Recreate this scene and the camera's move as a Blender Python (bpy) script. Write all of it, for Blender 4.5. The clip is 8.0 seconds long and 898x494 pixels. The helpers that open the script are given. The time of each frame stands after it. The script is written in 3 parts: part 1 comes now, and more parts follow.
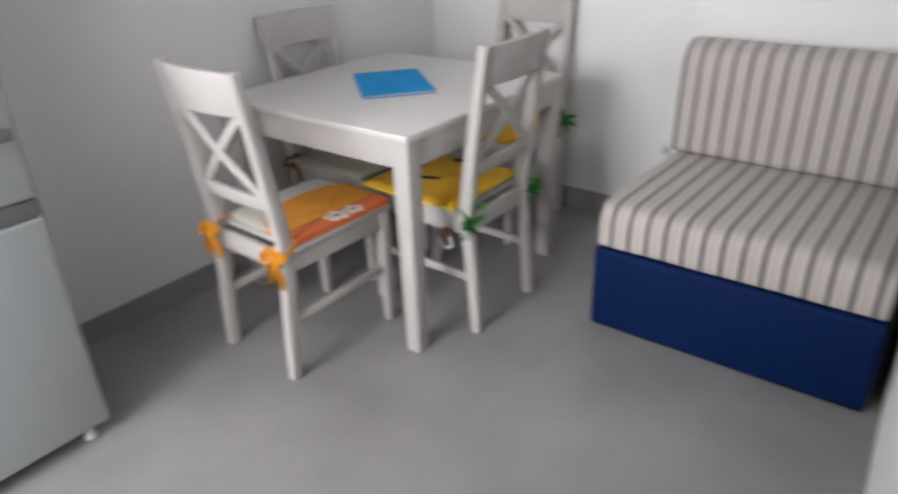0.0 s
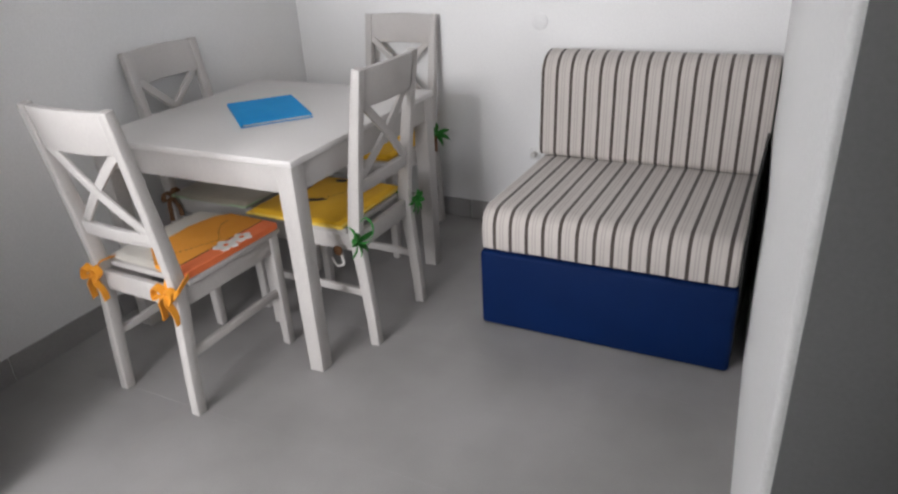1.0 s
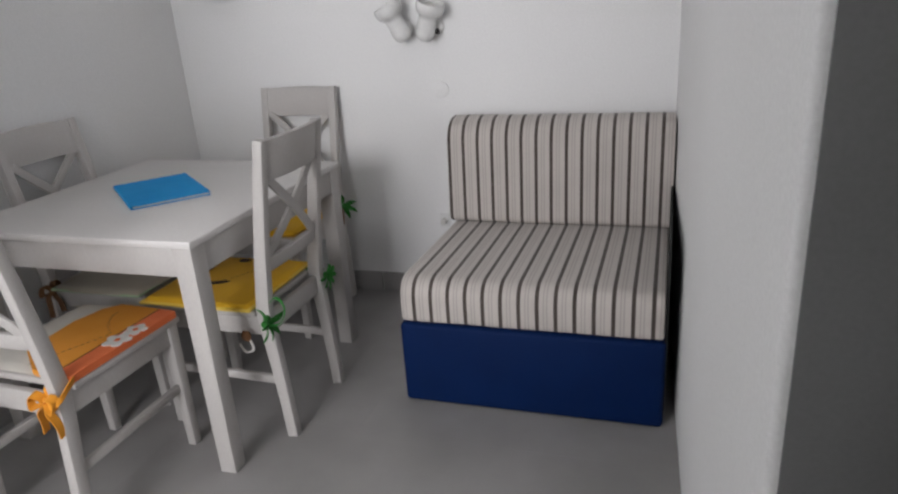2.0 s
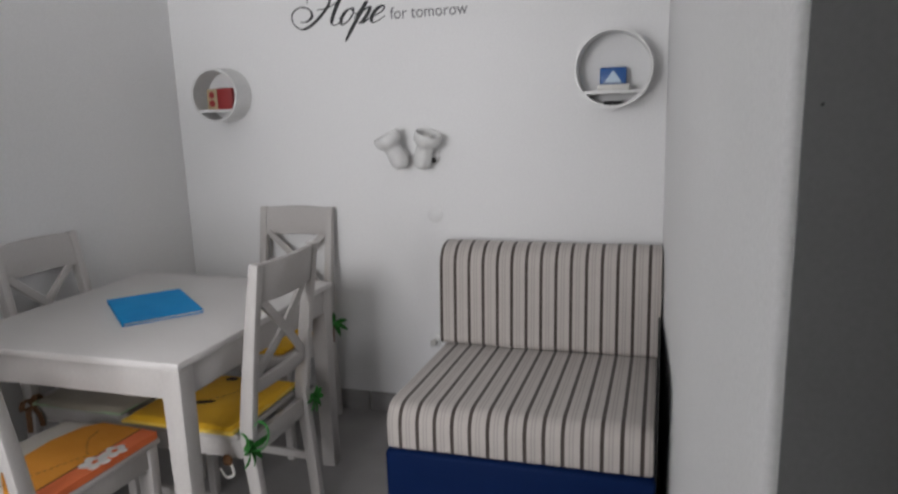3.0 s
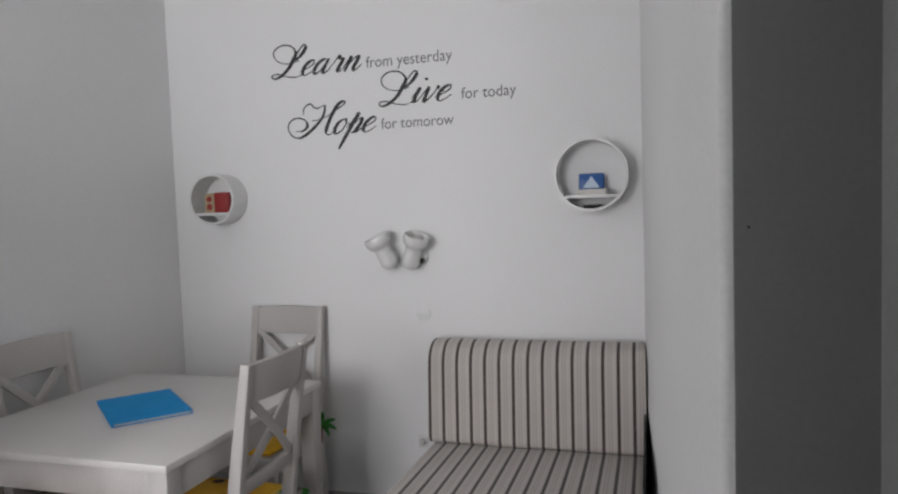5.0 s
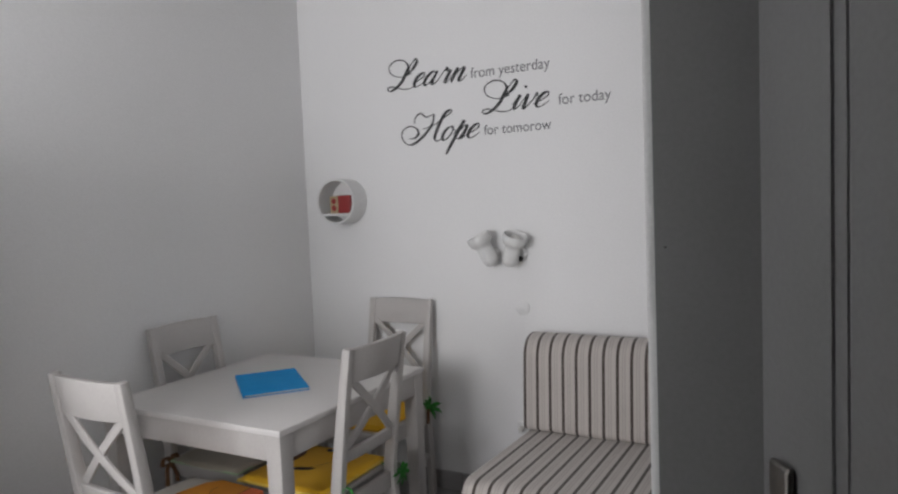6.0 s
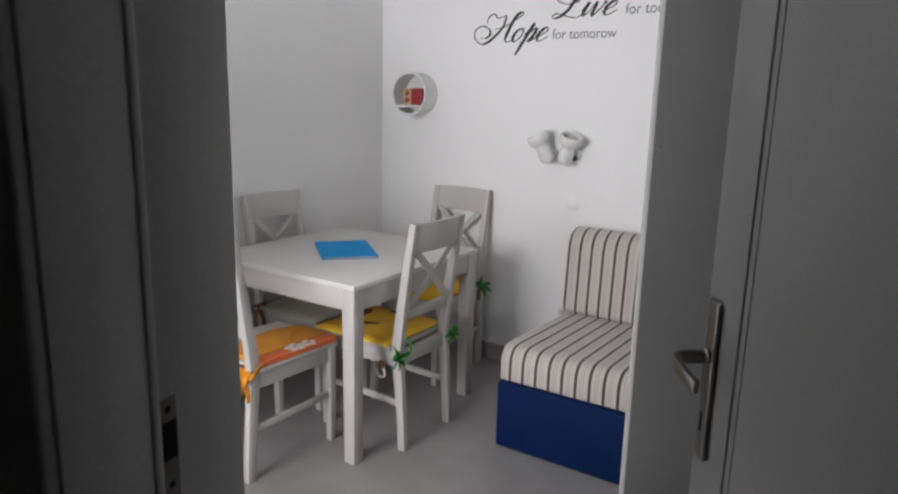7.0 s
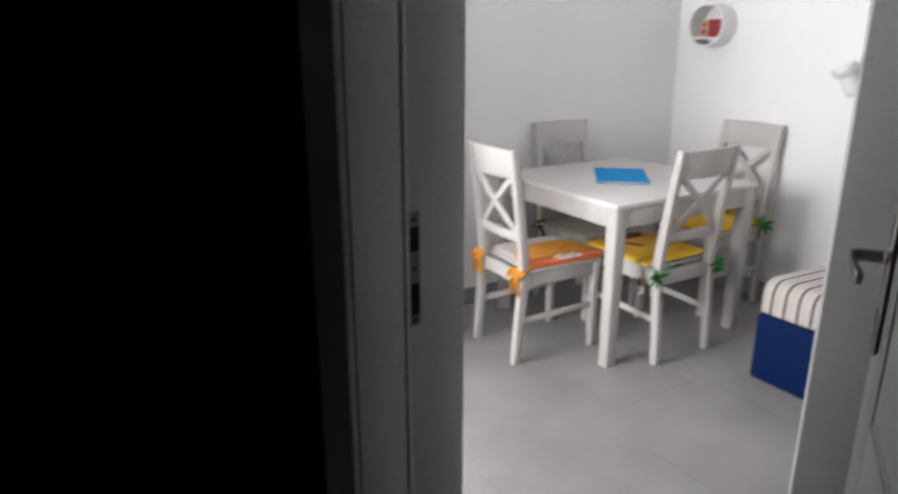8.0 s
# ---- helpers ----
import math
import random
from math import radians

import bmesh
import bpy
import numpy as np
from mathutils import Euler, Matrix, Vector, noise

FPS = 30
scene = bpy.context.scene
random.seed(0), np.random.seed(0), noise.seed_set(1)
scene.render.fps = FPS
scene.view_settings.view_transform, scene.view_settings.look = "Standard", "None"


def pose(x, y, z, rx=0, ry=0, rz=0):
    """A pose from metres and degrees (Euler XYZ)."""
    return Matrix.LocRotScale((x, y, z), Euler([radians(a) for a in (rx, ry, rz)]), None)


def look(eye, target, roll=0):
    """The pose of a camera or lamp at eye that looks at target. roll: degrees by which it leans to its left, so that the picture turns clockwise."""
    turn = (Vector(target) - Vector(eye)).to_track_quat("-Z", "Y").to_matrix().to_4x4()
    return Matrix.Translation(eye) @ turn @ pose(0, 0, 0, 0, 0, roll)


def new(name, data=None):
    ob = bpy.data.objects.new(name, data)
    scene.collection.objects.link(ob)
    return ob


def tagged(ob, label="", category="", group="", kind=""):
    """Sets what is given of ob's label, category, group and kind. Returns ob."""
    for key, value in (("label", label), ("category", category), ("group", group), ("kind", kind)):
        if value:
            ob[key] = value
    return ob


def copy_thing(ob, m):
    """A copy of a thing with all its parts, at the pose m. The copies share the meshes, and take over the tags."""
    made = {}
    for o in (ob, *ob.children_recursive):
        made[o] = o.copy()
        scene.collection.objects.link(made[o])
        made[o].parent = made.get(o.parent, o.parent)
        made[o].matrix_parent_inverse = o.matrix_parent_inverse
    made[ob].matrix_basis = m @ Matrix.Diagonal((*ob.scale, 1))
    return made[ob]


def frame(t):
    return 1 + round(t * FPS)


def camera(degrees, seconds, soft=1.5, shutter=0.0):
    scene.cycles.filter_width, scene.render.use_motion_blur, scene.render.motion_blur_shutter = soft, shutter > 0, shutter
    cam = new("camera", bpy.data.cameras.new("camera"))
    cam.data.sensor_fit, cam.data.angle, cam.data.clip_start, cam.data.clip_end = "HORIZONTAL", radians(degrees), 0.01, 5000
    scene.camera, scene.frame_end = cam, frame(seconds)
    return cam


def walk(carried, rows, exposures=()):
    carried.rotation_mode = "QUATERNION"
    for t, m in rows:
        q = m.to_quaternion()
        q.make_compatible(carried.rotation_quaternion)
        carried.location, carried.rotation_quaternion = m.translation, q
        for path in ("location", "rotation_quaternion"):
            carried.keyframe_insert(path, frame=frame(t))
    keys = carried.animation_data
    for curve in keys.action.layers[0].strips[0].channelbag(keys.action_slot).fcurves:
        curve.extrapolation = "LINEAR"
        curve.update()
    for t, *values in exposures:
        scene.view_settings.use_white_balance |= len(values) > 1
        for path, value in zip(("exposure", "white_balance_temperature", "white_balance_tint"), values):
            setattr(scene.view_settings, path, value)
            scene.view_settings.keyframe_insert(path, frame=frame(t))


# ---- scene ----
cam = camera(66.1, 8.0, soft=2.3, shutter=0.36)
PATH = [
    (0, (1.874, -2.784, 1.347), (0.771, -1.381, 0.444), -2.1),
    (0.2, (1.89, -2.79, 1.352), (0.981, -1.26, 0.439), -1.8),
    (0.5, (1.939, -2.825, 1.327), (1.091, -1.252, 0.427), -3.0),
    (1, (1.91, -2.867, 1.369), (1.075, -1.27, 0.5), -3.4),
    (1.5, (1.871, -2.821, 1.335), (1.182, -1.074, 0.649), -5.6),
    (1.7, (1.843, -2.798, 1.324), (1.243, -1.033, 0.599), -4.6),
    (2.8, (1.818, -2.814, 1.347), (1.211, -0.961, 0.902), -1.8),
    (3, (1.837, -2.814, 1.388), (1.255, -0.942, 0.996), -1.8),
    (3.5, (1.84, -2.838, 1.413), (1.287, -0.933, 1.159), -1.3),
    (4, (1.817, -2.869, 1.404), (1.298, -0.94, 1.314), -2.2),
    (4.2, (1.824, -2.872, 1.42), (1.324, -0.936, 1.364), -1.7),
    (5.3, (1.936, -2.908, 1.413), (1.278, -1.027, 1.245), -2.2),
    (5.5, (1.999, -2.93, 1.432), (1.179, -1.115, 1.247), -2.2),
    (6, (2.136, -2.996, 1.446), (1.19, -1.239, 1.32), -2.3),
    (6.5, (2.205, -3.133, 1.449), (1.076, -1.493, 1.262), -2.2),
    (6.8, (2.268, -3.241, 1.452), (1.188, -1.595, 1.101), 0.3),
    (7, (2.317, -3.288, 1.449), (1.24, -1.655, 1.033), 1.5),
    (7.2, (2.367, -3.322, 1.45), (1.178, -1.779, 0.999), -0.3),
    (7.5, (2.465, -3.358, 1.445), (1.103, -1.984, 0.938), -0.5),
    (7.7, (2.541, -3.372, 1.435), (1.054, -2.142, 0.91), 0.8),
    (8, (2.665, -3.398, 1.42), (1.02, -2.422, 0.836), 0.0),
]
EXPOSURES = [(0.0, 0.14), (0.3, 0.10), (1.0, 0.13), (1.7, -0.15), (2.8, -0.47), (6.0, -0.56), (6.6, -0.46), (7.0, -0.17), (7.5, 0.18), (8.0, 0.40)]
walk(cam, [(t, look(eye, target, roll)) for t, eye, target, roll in PATH], EXPOSURES)

# ---- light ----
world = bpy.data.worlds.new("sky")
scene.world = world
world.use_nodes = True
_sky = world.node_tree.nodes.new("ShaderNodeTexSky")
_sky.sky_type, _sky.sun_disc = "NISHITA", False
_sky.sun_elevation, _sky.sun_rotation = radians(35), radians(200)
_bg = world.node_tree.nodes["Background"]
_bg.inputs["Strength"].default_value = 0.08
world.node_tree.links.new(_sky.outputs[0], _bg.inputs[0])


def window_light(name, m, w, h, power, colour):
    lamp = bpy.data.lights.new(name, "AREA")
    lamp.shape, lamp.size, lamp.size_y, lamp.energy, lamp.color = "RECTANGLE", w, h, power, colour
    ob = new(name, lamp)
    ob.matrix_world = m
    return ob


# daylight that fills the glazed opening in the far end wall
window_light("window_daylight", look((0.58, -4.87, 1.58), (0.58, 0.0, 1.58)), 1.40, 1.30, 108, (1.0, 0.986, 1.008))


# ---- materials ----
def material(name, colour, rough=0.6, metal=0.0, second=None, scale=6.0, grain=80.0, bump=0.05, mix=0.5, stretch=(1, 1, 1), sheen=0.0, spec=0.5):
    """Colour with slow stains, fine grain and relief, in object coordinates."""
    m = bpy.data.materials.new(name)
    m.use_nodes = True
    nt = m.node_tree
    b = nt.nodes["Principled BSDF"]
    b.inputs["Roughness"].default_value, b.inputs["Metallic"].default_value = rough, metal
    b.inputs["Specular IOR Level"].default_value = spec
    b.inputs["Sheen Weight"].default_value = sheen
    co = nt.nodes.new("ShaderNodeTexCoord")
    mp = nt.nodes.new("ShaderNodeMapping")
    mp.inputs["Scale"].default_value = stretch
    nt.links.new(co.outputs["Object"], mp.inputs[0])
    n1, n2 = nt.nodes.new("ShaderNodeTexNoise"), nt.nodes.new("ShaderNodeTexNoise")
    n1.inputs["Scale"].default_value, n2.inputs["Scale"].default_value = scale, grain
    n1.inputs["Detail"].default_value, n2.inputs["Detail"].default_value = 5, 3
    for n in (n1, n2):
        nt.links.new(mp.outputs[0], n.inputs["Vector"])
    second = second or tuple(c * 0.86 for c in colour)
    a = nt.nodes.new("ShaderNodeMix")
    a.data_type = "RGBA"
    a.inputs["A"].default_value, a.inputs["B"].default_value = (*colour, 1), (*second, 1)
    r = nt.nodes.new("ShaderNodeMapRange")
    r.inputs["From Min"].default_value, r.inputs["From Max"].default_value = 0.35, 0.7
    r.inputs["To Max"].default_value = mix
    nt.links.new(n1.outputs["Fac"], r.inputs["Value"])
    nt.links.new(r.outputs[0], a.inputs["Factor"])
    g = nt.nodes.new("ShaderNodeMix")
    g.data_type, g.blend_type = "RGBA", "MULTIPLY"
    g.inputs["Factor"].default_value = 0.18
    nt.links.new(a.outputs["Result"], g.inputs["A"])
    nt.links.new(n2.outputs["Fac"], g.inputs["B"])
    nt.links.new(g.outputs["Result"], b.inputs["Base Color"])
    rr = nt.nodes.new("ShaderNodeMapRange")
    rr.inputs["To Min"].default_value, rr.inputs["To Max"].default_value = max(rough - 0.08, 0.02), min(rough + 0.1, 1)
    nt.links.new(n1.outputs["Fac"], rr.inputs["Value"])
    nt.links.new(rr.outputs[0], b.inputs["Roughness"])
    bp = nt.nodes.new("ShaderNodeBump")
    bp.inputs["Strength"].default_value, bp.inputs["Distance"].default_value = bump, 0.004
    nt.links.new(n2.outputs["Fac"], bp.inputs["Height"])
    nt.links.new(bp.outputs[0], b.inputs["Normal"])
    return m


M_WALL = material("white_wall_paint", (0.88, 0.88, 0.88), 0.85, second=(0.85, 0.85, 0.845), scale=1.4, grain=160, bump=0.12, mix=0.6, spec=0.25)
M_CEIL = material("ceiling_paint", (0.86, 0.86, 0.855), 0.9, bump=0.1)
# Near-black colour standing in for the missing light in the corridor.
M_UNLIT_WALL = material("unlit_corridor_black", (0.030, 0.027, 0.025), 0.9, spec=0.1)
M_FLOOR = material("grey_porcelain", (0.345, 0.335, 0.330), 0.40, second=(0.275, 0.267, 0.262), scale=3.2, grain=260, bump=0.02, mix=0.9)


def per_piece(m, amount):
    """A slight shade of its own for each piece, and stains that run on over the joints."""
    nt = m.node_tree
    b = nt.nodes["Principled BSDF"]
    oi = nt.nodes.new("ShaderNodeObjectInfo")
    r = nt.nodes.new("ShaderNodeMapRange")
    r.inputs["To Min"].default_value, r.inputs["To Max"].default_value = 1 - amount, 1.0
    nt.links.new(oi.outputs["Random"], r.inputs["Value"])
    mu = nt.nodes.new("ShaderNodeMix")
    mu.data_type, mu.blend_type = "RGBA", "MULTIPLY"
    mu.inputs["Factor"].default_value = 1.0
    nt.links.new(b.inputs["Base Color"].links[0].from_socket, mu.inputs["A"])
    nt.links.new(r.outputs[0], mu.inputs["B"])
    nt.links.new(mu.outputs["Result"], b.inputs["Base Color"])
    geo = nt.nodes.new("ShaderNodeNewGeometry")
    mp = [n for n in nt.nodes if n.bl_idname == "ShaderNodeMapping"][0]
    nt.links.new(geo.outputs["Position"], mp.inputs[0])


per_piece(M_FLOOR, 0.015)
M_BASE = material("grey_skirting_tile", (0.35, 0.34, 0.335), 0.45, second=(0.29, 0.28, 0.275), scale=7, grain=90)
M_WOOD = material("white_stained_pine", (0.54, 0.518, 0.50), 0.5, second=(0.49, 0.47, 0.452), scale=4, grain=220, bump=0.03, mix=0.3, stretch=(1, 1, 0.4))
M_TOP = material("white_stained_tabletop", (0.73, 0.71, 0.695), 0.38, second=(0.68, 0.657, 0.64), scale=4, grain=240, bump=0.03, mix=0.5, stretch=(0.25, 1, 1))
M_BLUE = material("navy_leatherette", (0.001, 0.015, 0.080), 0.62, second=(0.001, 0.012, 0.064), scale=4, grain=240, bump=0.35, mix=0.7, spec=0.12)
# Black that fills in shade, beside the sofa and inside the round shelf.
M_BLACK = material("shade_black", (0.012, 0.012, 0.013), 0.8)
M_FOLDER = material("blue_plastic", (0.001, 0.31, 0.72), 0.5, second=(0.001, 0.275, 0.66), scale=12, grain=120, bump=0.05, spec=0.1)
M_ORANGE = material("orange_cotton", (0.80, 0.32, 0.018), 0.85, second=(0.72, 0.27, 0.014), scale=18, grain=420, bump=0.3, sheen=0.04)
M_CORAL = material("coral_cotton", (0.86, 0.19, 0.055), 0.85, scale=18, grain=420, bump=0.3, sheen=0.04)
M_YELLOW = material("yellow_cotton", (0.86, 0.49, 0.014), 0.85, second=(0.78, 0.42, 0.012), scale=14, grain=420, bump=0.3, sheen=0.04)
M_LEMON = material("pale_yellow_piping", (0.88, 0.62, 0.10), 0.85, scale=14, grain=420, bump=0.2, sheen=0.04)
M_LEAF = material("bright_green_ribbon", (0.05, 0.36, 0.06), 0.6, scale=30, grain=300, bump=0.2)
M_CREAM = material("cream_cotton", (0.66, 0.63, 0.57), 0.9, scale=14, grain=420, bump=0.3, sheen=0.2)
M_PETAL = material("white_petal_cotton", (0.84, 0.82, 0.79), 0.9, scale=18, grain=420, bump=0.3)
M_SAGE = material("sage_cotton", (0.42, 0.385, 0.31), 0.9, second=(0.37, 0.34, 0.27), scale=14, grain=420, bump=0.3, sheen=0.2)
M_SAGE2 = material("pale_green_piping", (0.42, 0.56, 0.36), 0.9, scale=20, grain=300)
M_GREEN = material("green_felt", (0.025, 0.19, 0.025), 0.9, second=(0.018, 0.13, 0.018), scale=30, grain=300, bump=0.3)
M_BROWN = material("brown_cotton", (0.16, 0.075, 0.03), 0.9, scale=14, grain=300, bump=0.3)
M_INK = material("black_print", (0.015, 0.013, 0.013), 0.6)
M_VINYL = material("black_vinyl", (0.018, 0.018, 0.02), 0.5)
M_VINYL2 = material("grey_vinyl", (0.17, 0.17, 0.18), 0.6)
M_WHITE = material("white_lacquer", (0.80, 0.80, 0.79), 0.3, second=(0.76, 0.76, 0.75), scale=5, bump=0.02)
M_CERAMIC = material("white_glazed_ceramic", (0.80, 0.80, 0.79), 0.12, second=(0.77, 0.77, 0.76), scale=6, bump=0.02)
M_FRIDGE = material("pale_grey_enamel", (0.36, 0.385, 0.39), 0.30, second=(0.33, 0.355, 0.36), scale=3, grain=200, bump=0.04)
M_SEAL = material("grey_seal", (0.16, 0.17, 0.175), 0.6)
# Grey of the door; on the wall end it stands in for shade.
M_DOOR_SHADE = material("grey_door_and_wall_shade", (0.265, 0.265, 0.268), 0.42, second=(0.23, 0.23, 0.232), scale=2.2, grain=150, bump=0.10, mix=0.8)
# Door's grey made paler on the frame, in place of bounced light.
M_FRAME = material("frame_paint_lightened", (0.87, 0.86, 0.845), 0.45, second=(0.82, 0.81, 0.795), scale=2.5, grain=150, bump=0.10, mix=0.8)
M_STEEL = material("satin_steel", (0.26, 0.245, 0.23), 0.30, 1.0, second=(0.18, 0.17, 0.16), scale=20, grain=260)
M_DARK = material("dark_hole", (0.008, 0.008, 0.008), 0.9)
M_RED = material("red_card", (0.32, 0.028, 0.028), 0.5, scale=16, grain=200)
M_TAN = material("tan_pattern", (0.46, 0.36, 0.22), 0.6, scale=30, grain=200)
M_COVERBLUE = material("blue_cover", (0.02, 0.11, 0.36), 0.4, scale=12, grain=200)
M_PALE = material("pale_blue_print", (0.55, 0.68, 0.80), 0.5)
M_PAPER = material("paper", (0.70, 0.69, 0.66), 0.8, scale=40, grain=300)


def striped(name, axis_scale, offset):
    """Woven ticking: dark bars, cream bands with faint beige threads, along one axis."""
    m = material(name, (0.58, 0.545, 0.524), 0.9, second=(0.53, 0.497, 0.477), scale=10, grain=380, bump=0.35, mix=0.5, sheen=0.15)
    nt = m.node_tree
    b = nt.nodes["Principled BSDF"]
    co = [n for n in nt.nodes if n.bl_idname == "ShaderNodeTexCoord"][0]
    sx = nt.nodes.new("ShaderNodeSeparateXYZ")
    nt.links.new(co.outputs["Object"], sx.inputs[0])
    ma = nt.nodes.new("ShaderNodeMath")
    ma.operation = "MULTIPLY_ADD"
    ma.inputs[1].default_value, ma.inputs[2].default_value = axis_scale, offset
    nt.links.new(sx.outputs["X"], ma.inputs[0])
    fr = nt.nodes.new("ShaderNodeMath")
    fr.operation = "FRACT"
    nt.links.new(ma.outputs[0], fr.inputs[0])
    cr = nt.nodes.new("ShaderNodeValToRGB")
    e = cr.color_ramp.elements
    e[0].position, e[0].color = 0.0, (0.13, 0.11, 0.10, 1)
    e[1].position, e[1].color = 0.18, (0.13, 0.11, 0.10, 1)
    for p, c in ((0.215, 1.0), (0.40, 0.97), (0.42, 0.80), (0.48, 0.78), (0.50, 1.0), (0.58, 0.97), (0.60, 0.78), (0.66, 0.80), (0.68, 1.0), (0.965, 1.0), (0.998, 0.14)):
        k = e.new(p)
        k.color = (c, c * 0.985, c * 0.96, 1) if c > 0.5 else (0.13, 0.11, 0.10, 1)
    nt.links.new(fr.outputs[0], cr.inputs[0])
    mu = nt.nodes.new("ShaderNodeMix")
    mu.data_type, mu.blend_type = "RGBA", "MULTIPLY"
    mu.inputs["Factor"].default_value = 1.0
    old = b.inputs["Base Color"].links[0].from_socket
    nt.links.new(old, mu.inputs["A"])
    nt.links.new(cr.outputs[0], mu.inputs["B"])
    nt.links.new(mu.outputs["Result"], b.inputs["Base Color"])
    return m


STRIPES = 14.66
M_STRIPE = striped("striped_ticking", STRIPES / 0.855, 0.236)


# ---- mesh helpers ----
def box(bm, x0, x1, y0, y1, z0, z1, m=None):
    vs = [bm.verts.new((x, y, z)) for x in (x0, x1) for y in (y0, y1) for z in (z0, z1)]
    for q in ((0, 1, 3, 2), (4, 6, 7, 5), (0, 4, 5, 1), (2, 3, 7, 6), (0, 2, 6, 4), (1, 5, 7, 3)):
        bm.faces.new([vs[i] for i in q])
    if m is not None:
        bmesh.ops.transform(bm, matrix=m, verts=vs)
    return vs


def soften(bm, r=0.003, seg=2):
    bmesh.ops.recalc_face_normals(bm, faces=bm.faces)
    edges = [e for e in bm.edges if len(e.link_faces) == 2 and e.calc_face_angle(0) > 0.6]
    bmesh.ops.bevel(bm, geom=edges, offset=r, segments=seg, affect="EDGES", profile=0.5)


def mesh_object(name, bm, mat, smooth=True):
    bmesh.ops.recalc_face_normals(bm, faces=bm.faces)
    me = bpy.data.meshes.new(name)
    bm.to_mesh(me)
    bm.free()
    for mm in (mat if isinstance(mat, (list, tuple)) else [mat]):
        me.materials.append(mm)
    if smooth:
        for p in me.polygons:
            p.use_smooth = True
        me.set_sharp_from_angle(angle=radians(38))
    return new(name, me)


def part(name, bm, mat, parent, label="", smooth=True):
    ob = mesh_object(name, bm, mat, smooth)
    ob.parent = parent
    if label:
        ob["label"] = label
    return ob


def thing(name, label, category, m=None, group="", kind=""):
    ob = new(name)
    ob.empty_display_size = 0.1
    if m is not None:
        ob.matrix_world = m
    return tagged(ob, label, category, group, kind)


def boxed(x0, x1, y0, y1, z0, z1, r=0.003, seg=2, m=None):
    bm = bmesh.new()
    box(bm, x0, x1, y0, y1, z0, z1)
    if r:
        soften(bm, r, seg)
    if m is not None:
        bmesh.ops.transform(bm, matrix=m, verts=bm.verts)
    return bm


def swept(path, w, d, r=0.004, across=(1, 0, 0)):
    """A bar of section w x d along a path of points; w lies along across."""
    bm = bmesh.new()
    rings = []
    ax = Vector(across).normalized()
    pts = [Vector(p) for p in path]
    for i, p in enumerate(pts):
        tan = (pts[min(i + 1, len(pts) - 1)] - pts[max(i - 1, 0)]).normalized()
        nor = tan.cross(ax).normalized()
        wi, di = (w[i], d[i]) if isinstance(w, (list, tuple)) else (w, d)
        rings.append([bm.verts.new(p + ax * sx * wi / 2 + nor * sy * di / 2) for sx, sy in ((-1, -1), (1, -1), (1, 1), (-1, 1))])
    for a, b in zip(rings, rings[1:]):
        for k in range(4):
            bm.faces.new((a[k], a[(k + 1) % 4], b[(k + 1) % 4], b[k]))
    bm.faces.new(rings[0])
    bm.faces.new(rings[-1][::-1])
    bmesh.ops.recalc_face_normals(bm, faces=bm.faces)
    if r:
        edges = [e for e in bm.edges if len(e.link_faces) == 2 and e.calc_face_angle(0) > 0.9]
        bmesh.ops.bevel(bm, geom=edges, offset=r, segments=2, affect="EDGES", profile=0.5)
    return bm


def smooth_path(pts, n=8, closed=False):
    """Points of a smooth curve through the given ones."""
    out, k = [], len(pts)
    P = [Vector(p) for p in pts]
    for i in range(k if closed else k - 1):
        p0, p1 = P[i - 1] if (i or closed) else P[0], P[i]
        p2 = P[(i + 1) % k]
        p3 = P[(i + 2) % k] if (closed or i + 2 < k) else P[-1]
        for s in range(n):
            t = s / n
            out.append(0.5 * (2 * p1 + (p2 - p0) * t + (2 * p0 - 5 * p1 + 4 * p2 - p3) * t * t + (3 * p1 - p0 - 3 * p2 + p3) * t ** 3))
    if not closed:
        out.append(P[-1])
    return out


def lathe(profile, m=None, seg=32, cap=False):
    """A turned body from (radius, height) pairs."""
    bm = bmesh.new()
    rings = [[bm.verts.new((r * math.cos(2 * math.pi * k / seg), r * math.sin(2 * math.pi * k / seg), z)) for k in range(seg)] for r, z in profile]
    for a, b in zip(rings, rings[1:]):
        for k in range(seg):
            bm.faces.new((a[k], a[(k + 1) % seg], b[(k + 1) % seg], b[k]))
    if cap:
        bm.faces.new(rings[0][::-1])
        bm.faces.new(rings[-1])
    if m is not None:
        bmesh.ops.transform(bm, matrix=m, verts=bm.verts)
    return bm


def tube(path, radius, seg=8):
    bm = bmesh.new()
    pts = [Vector(p) for p in path]
    rings, side = [], None
    for i, p in enumerate(pts):
        tan = (pts[min(i + 1, len(pts) - 1)] - pts[max(i - 1, 0)]).normalized()
        if side is None:
            side = tan.orthogonal().normalized()
        side = (side - tan * side.dot(tan)).normalized()
        up = tan.cross(side)
        rings.append([bm.verts.new(p + radius * (math.cos(a) * side + math.sin(a) * up)) for a in (2 * math.pi * k / seg for k in range(seg))])
    for a, b in zip(rings, rings[1:]):
        for k in range(seg):
            bm.faces.new((a[k], a[(k + 1) % seg], b[(k + 1) % seg], b[k]))
    bm.faces.new(rings[0][::-1])
    bm.faces.new(rings[-1])
    return bm


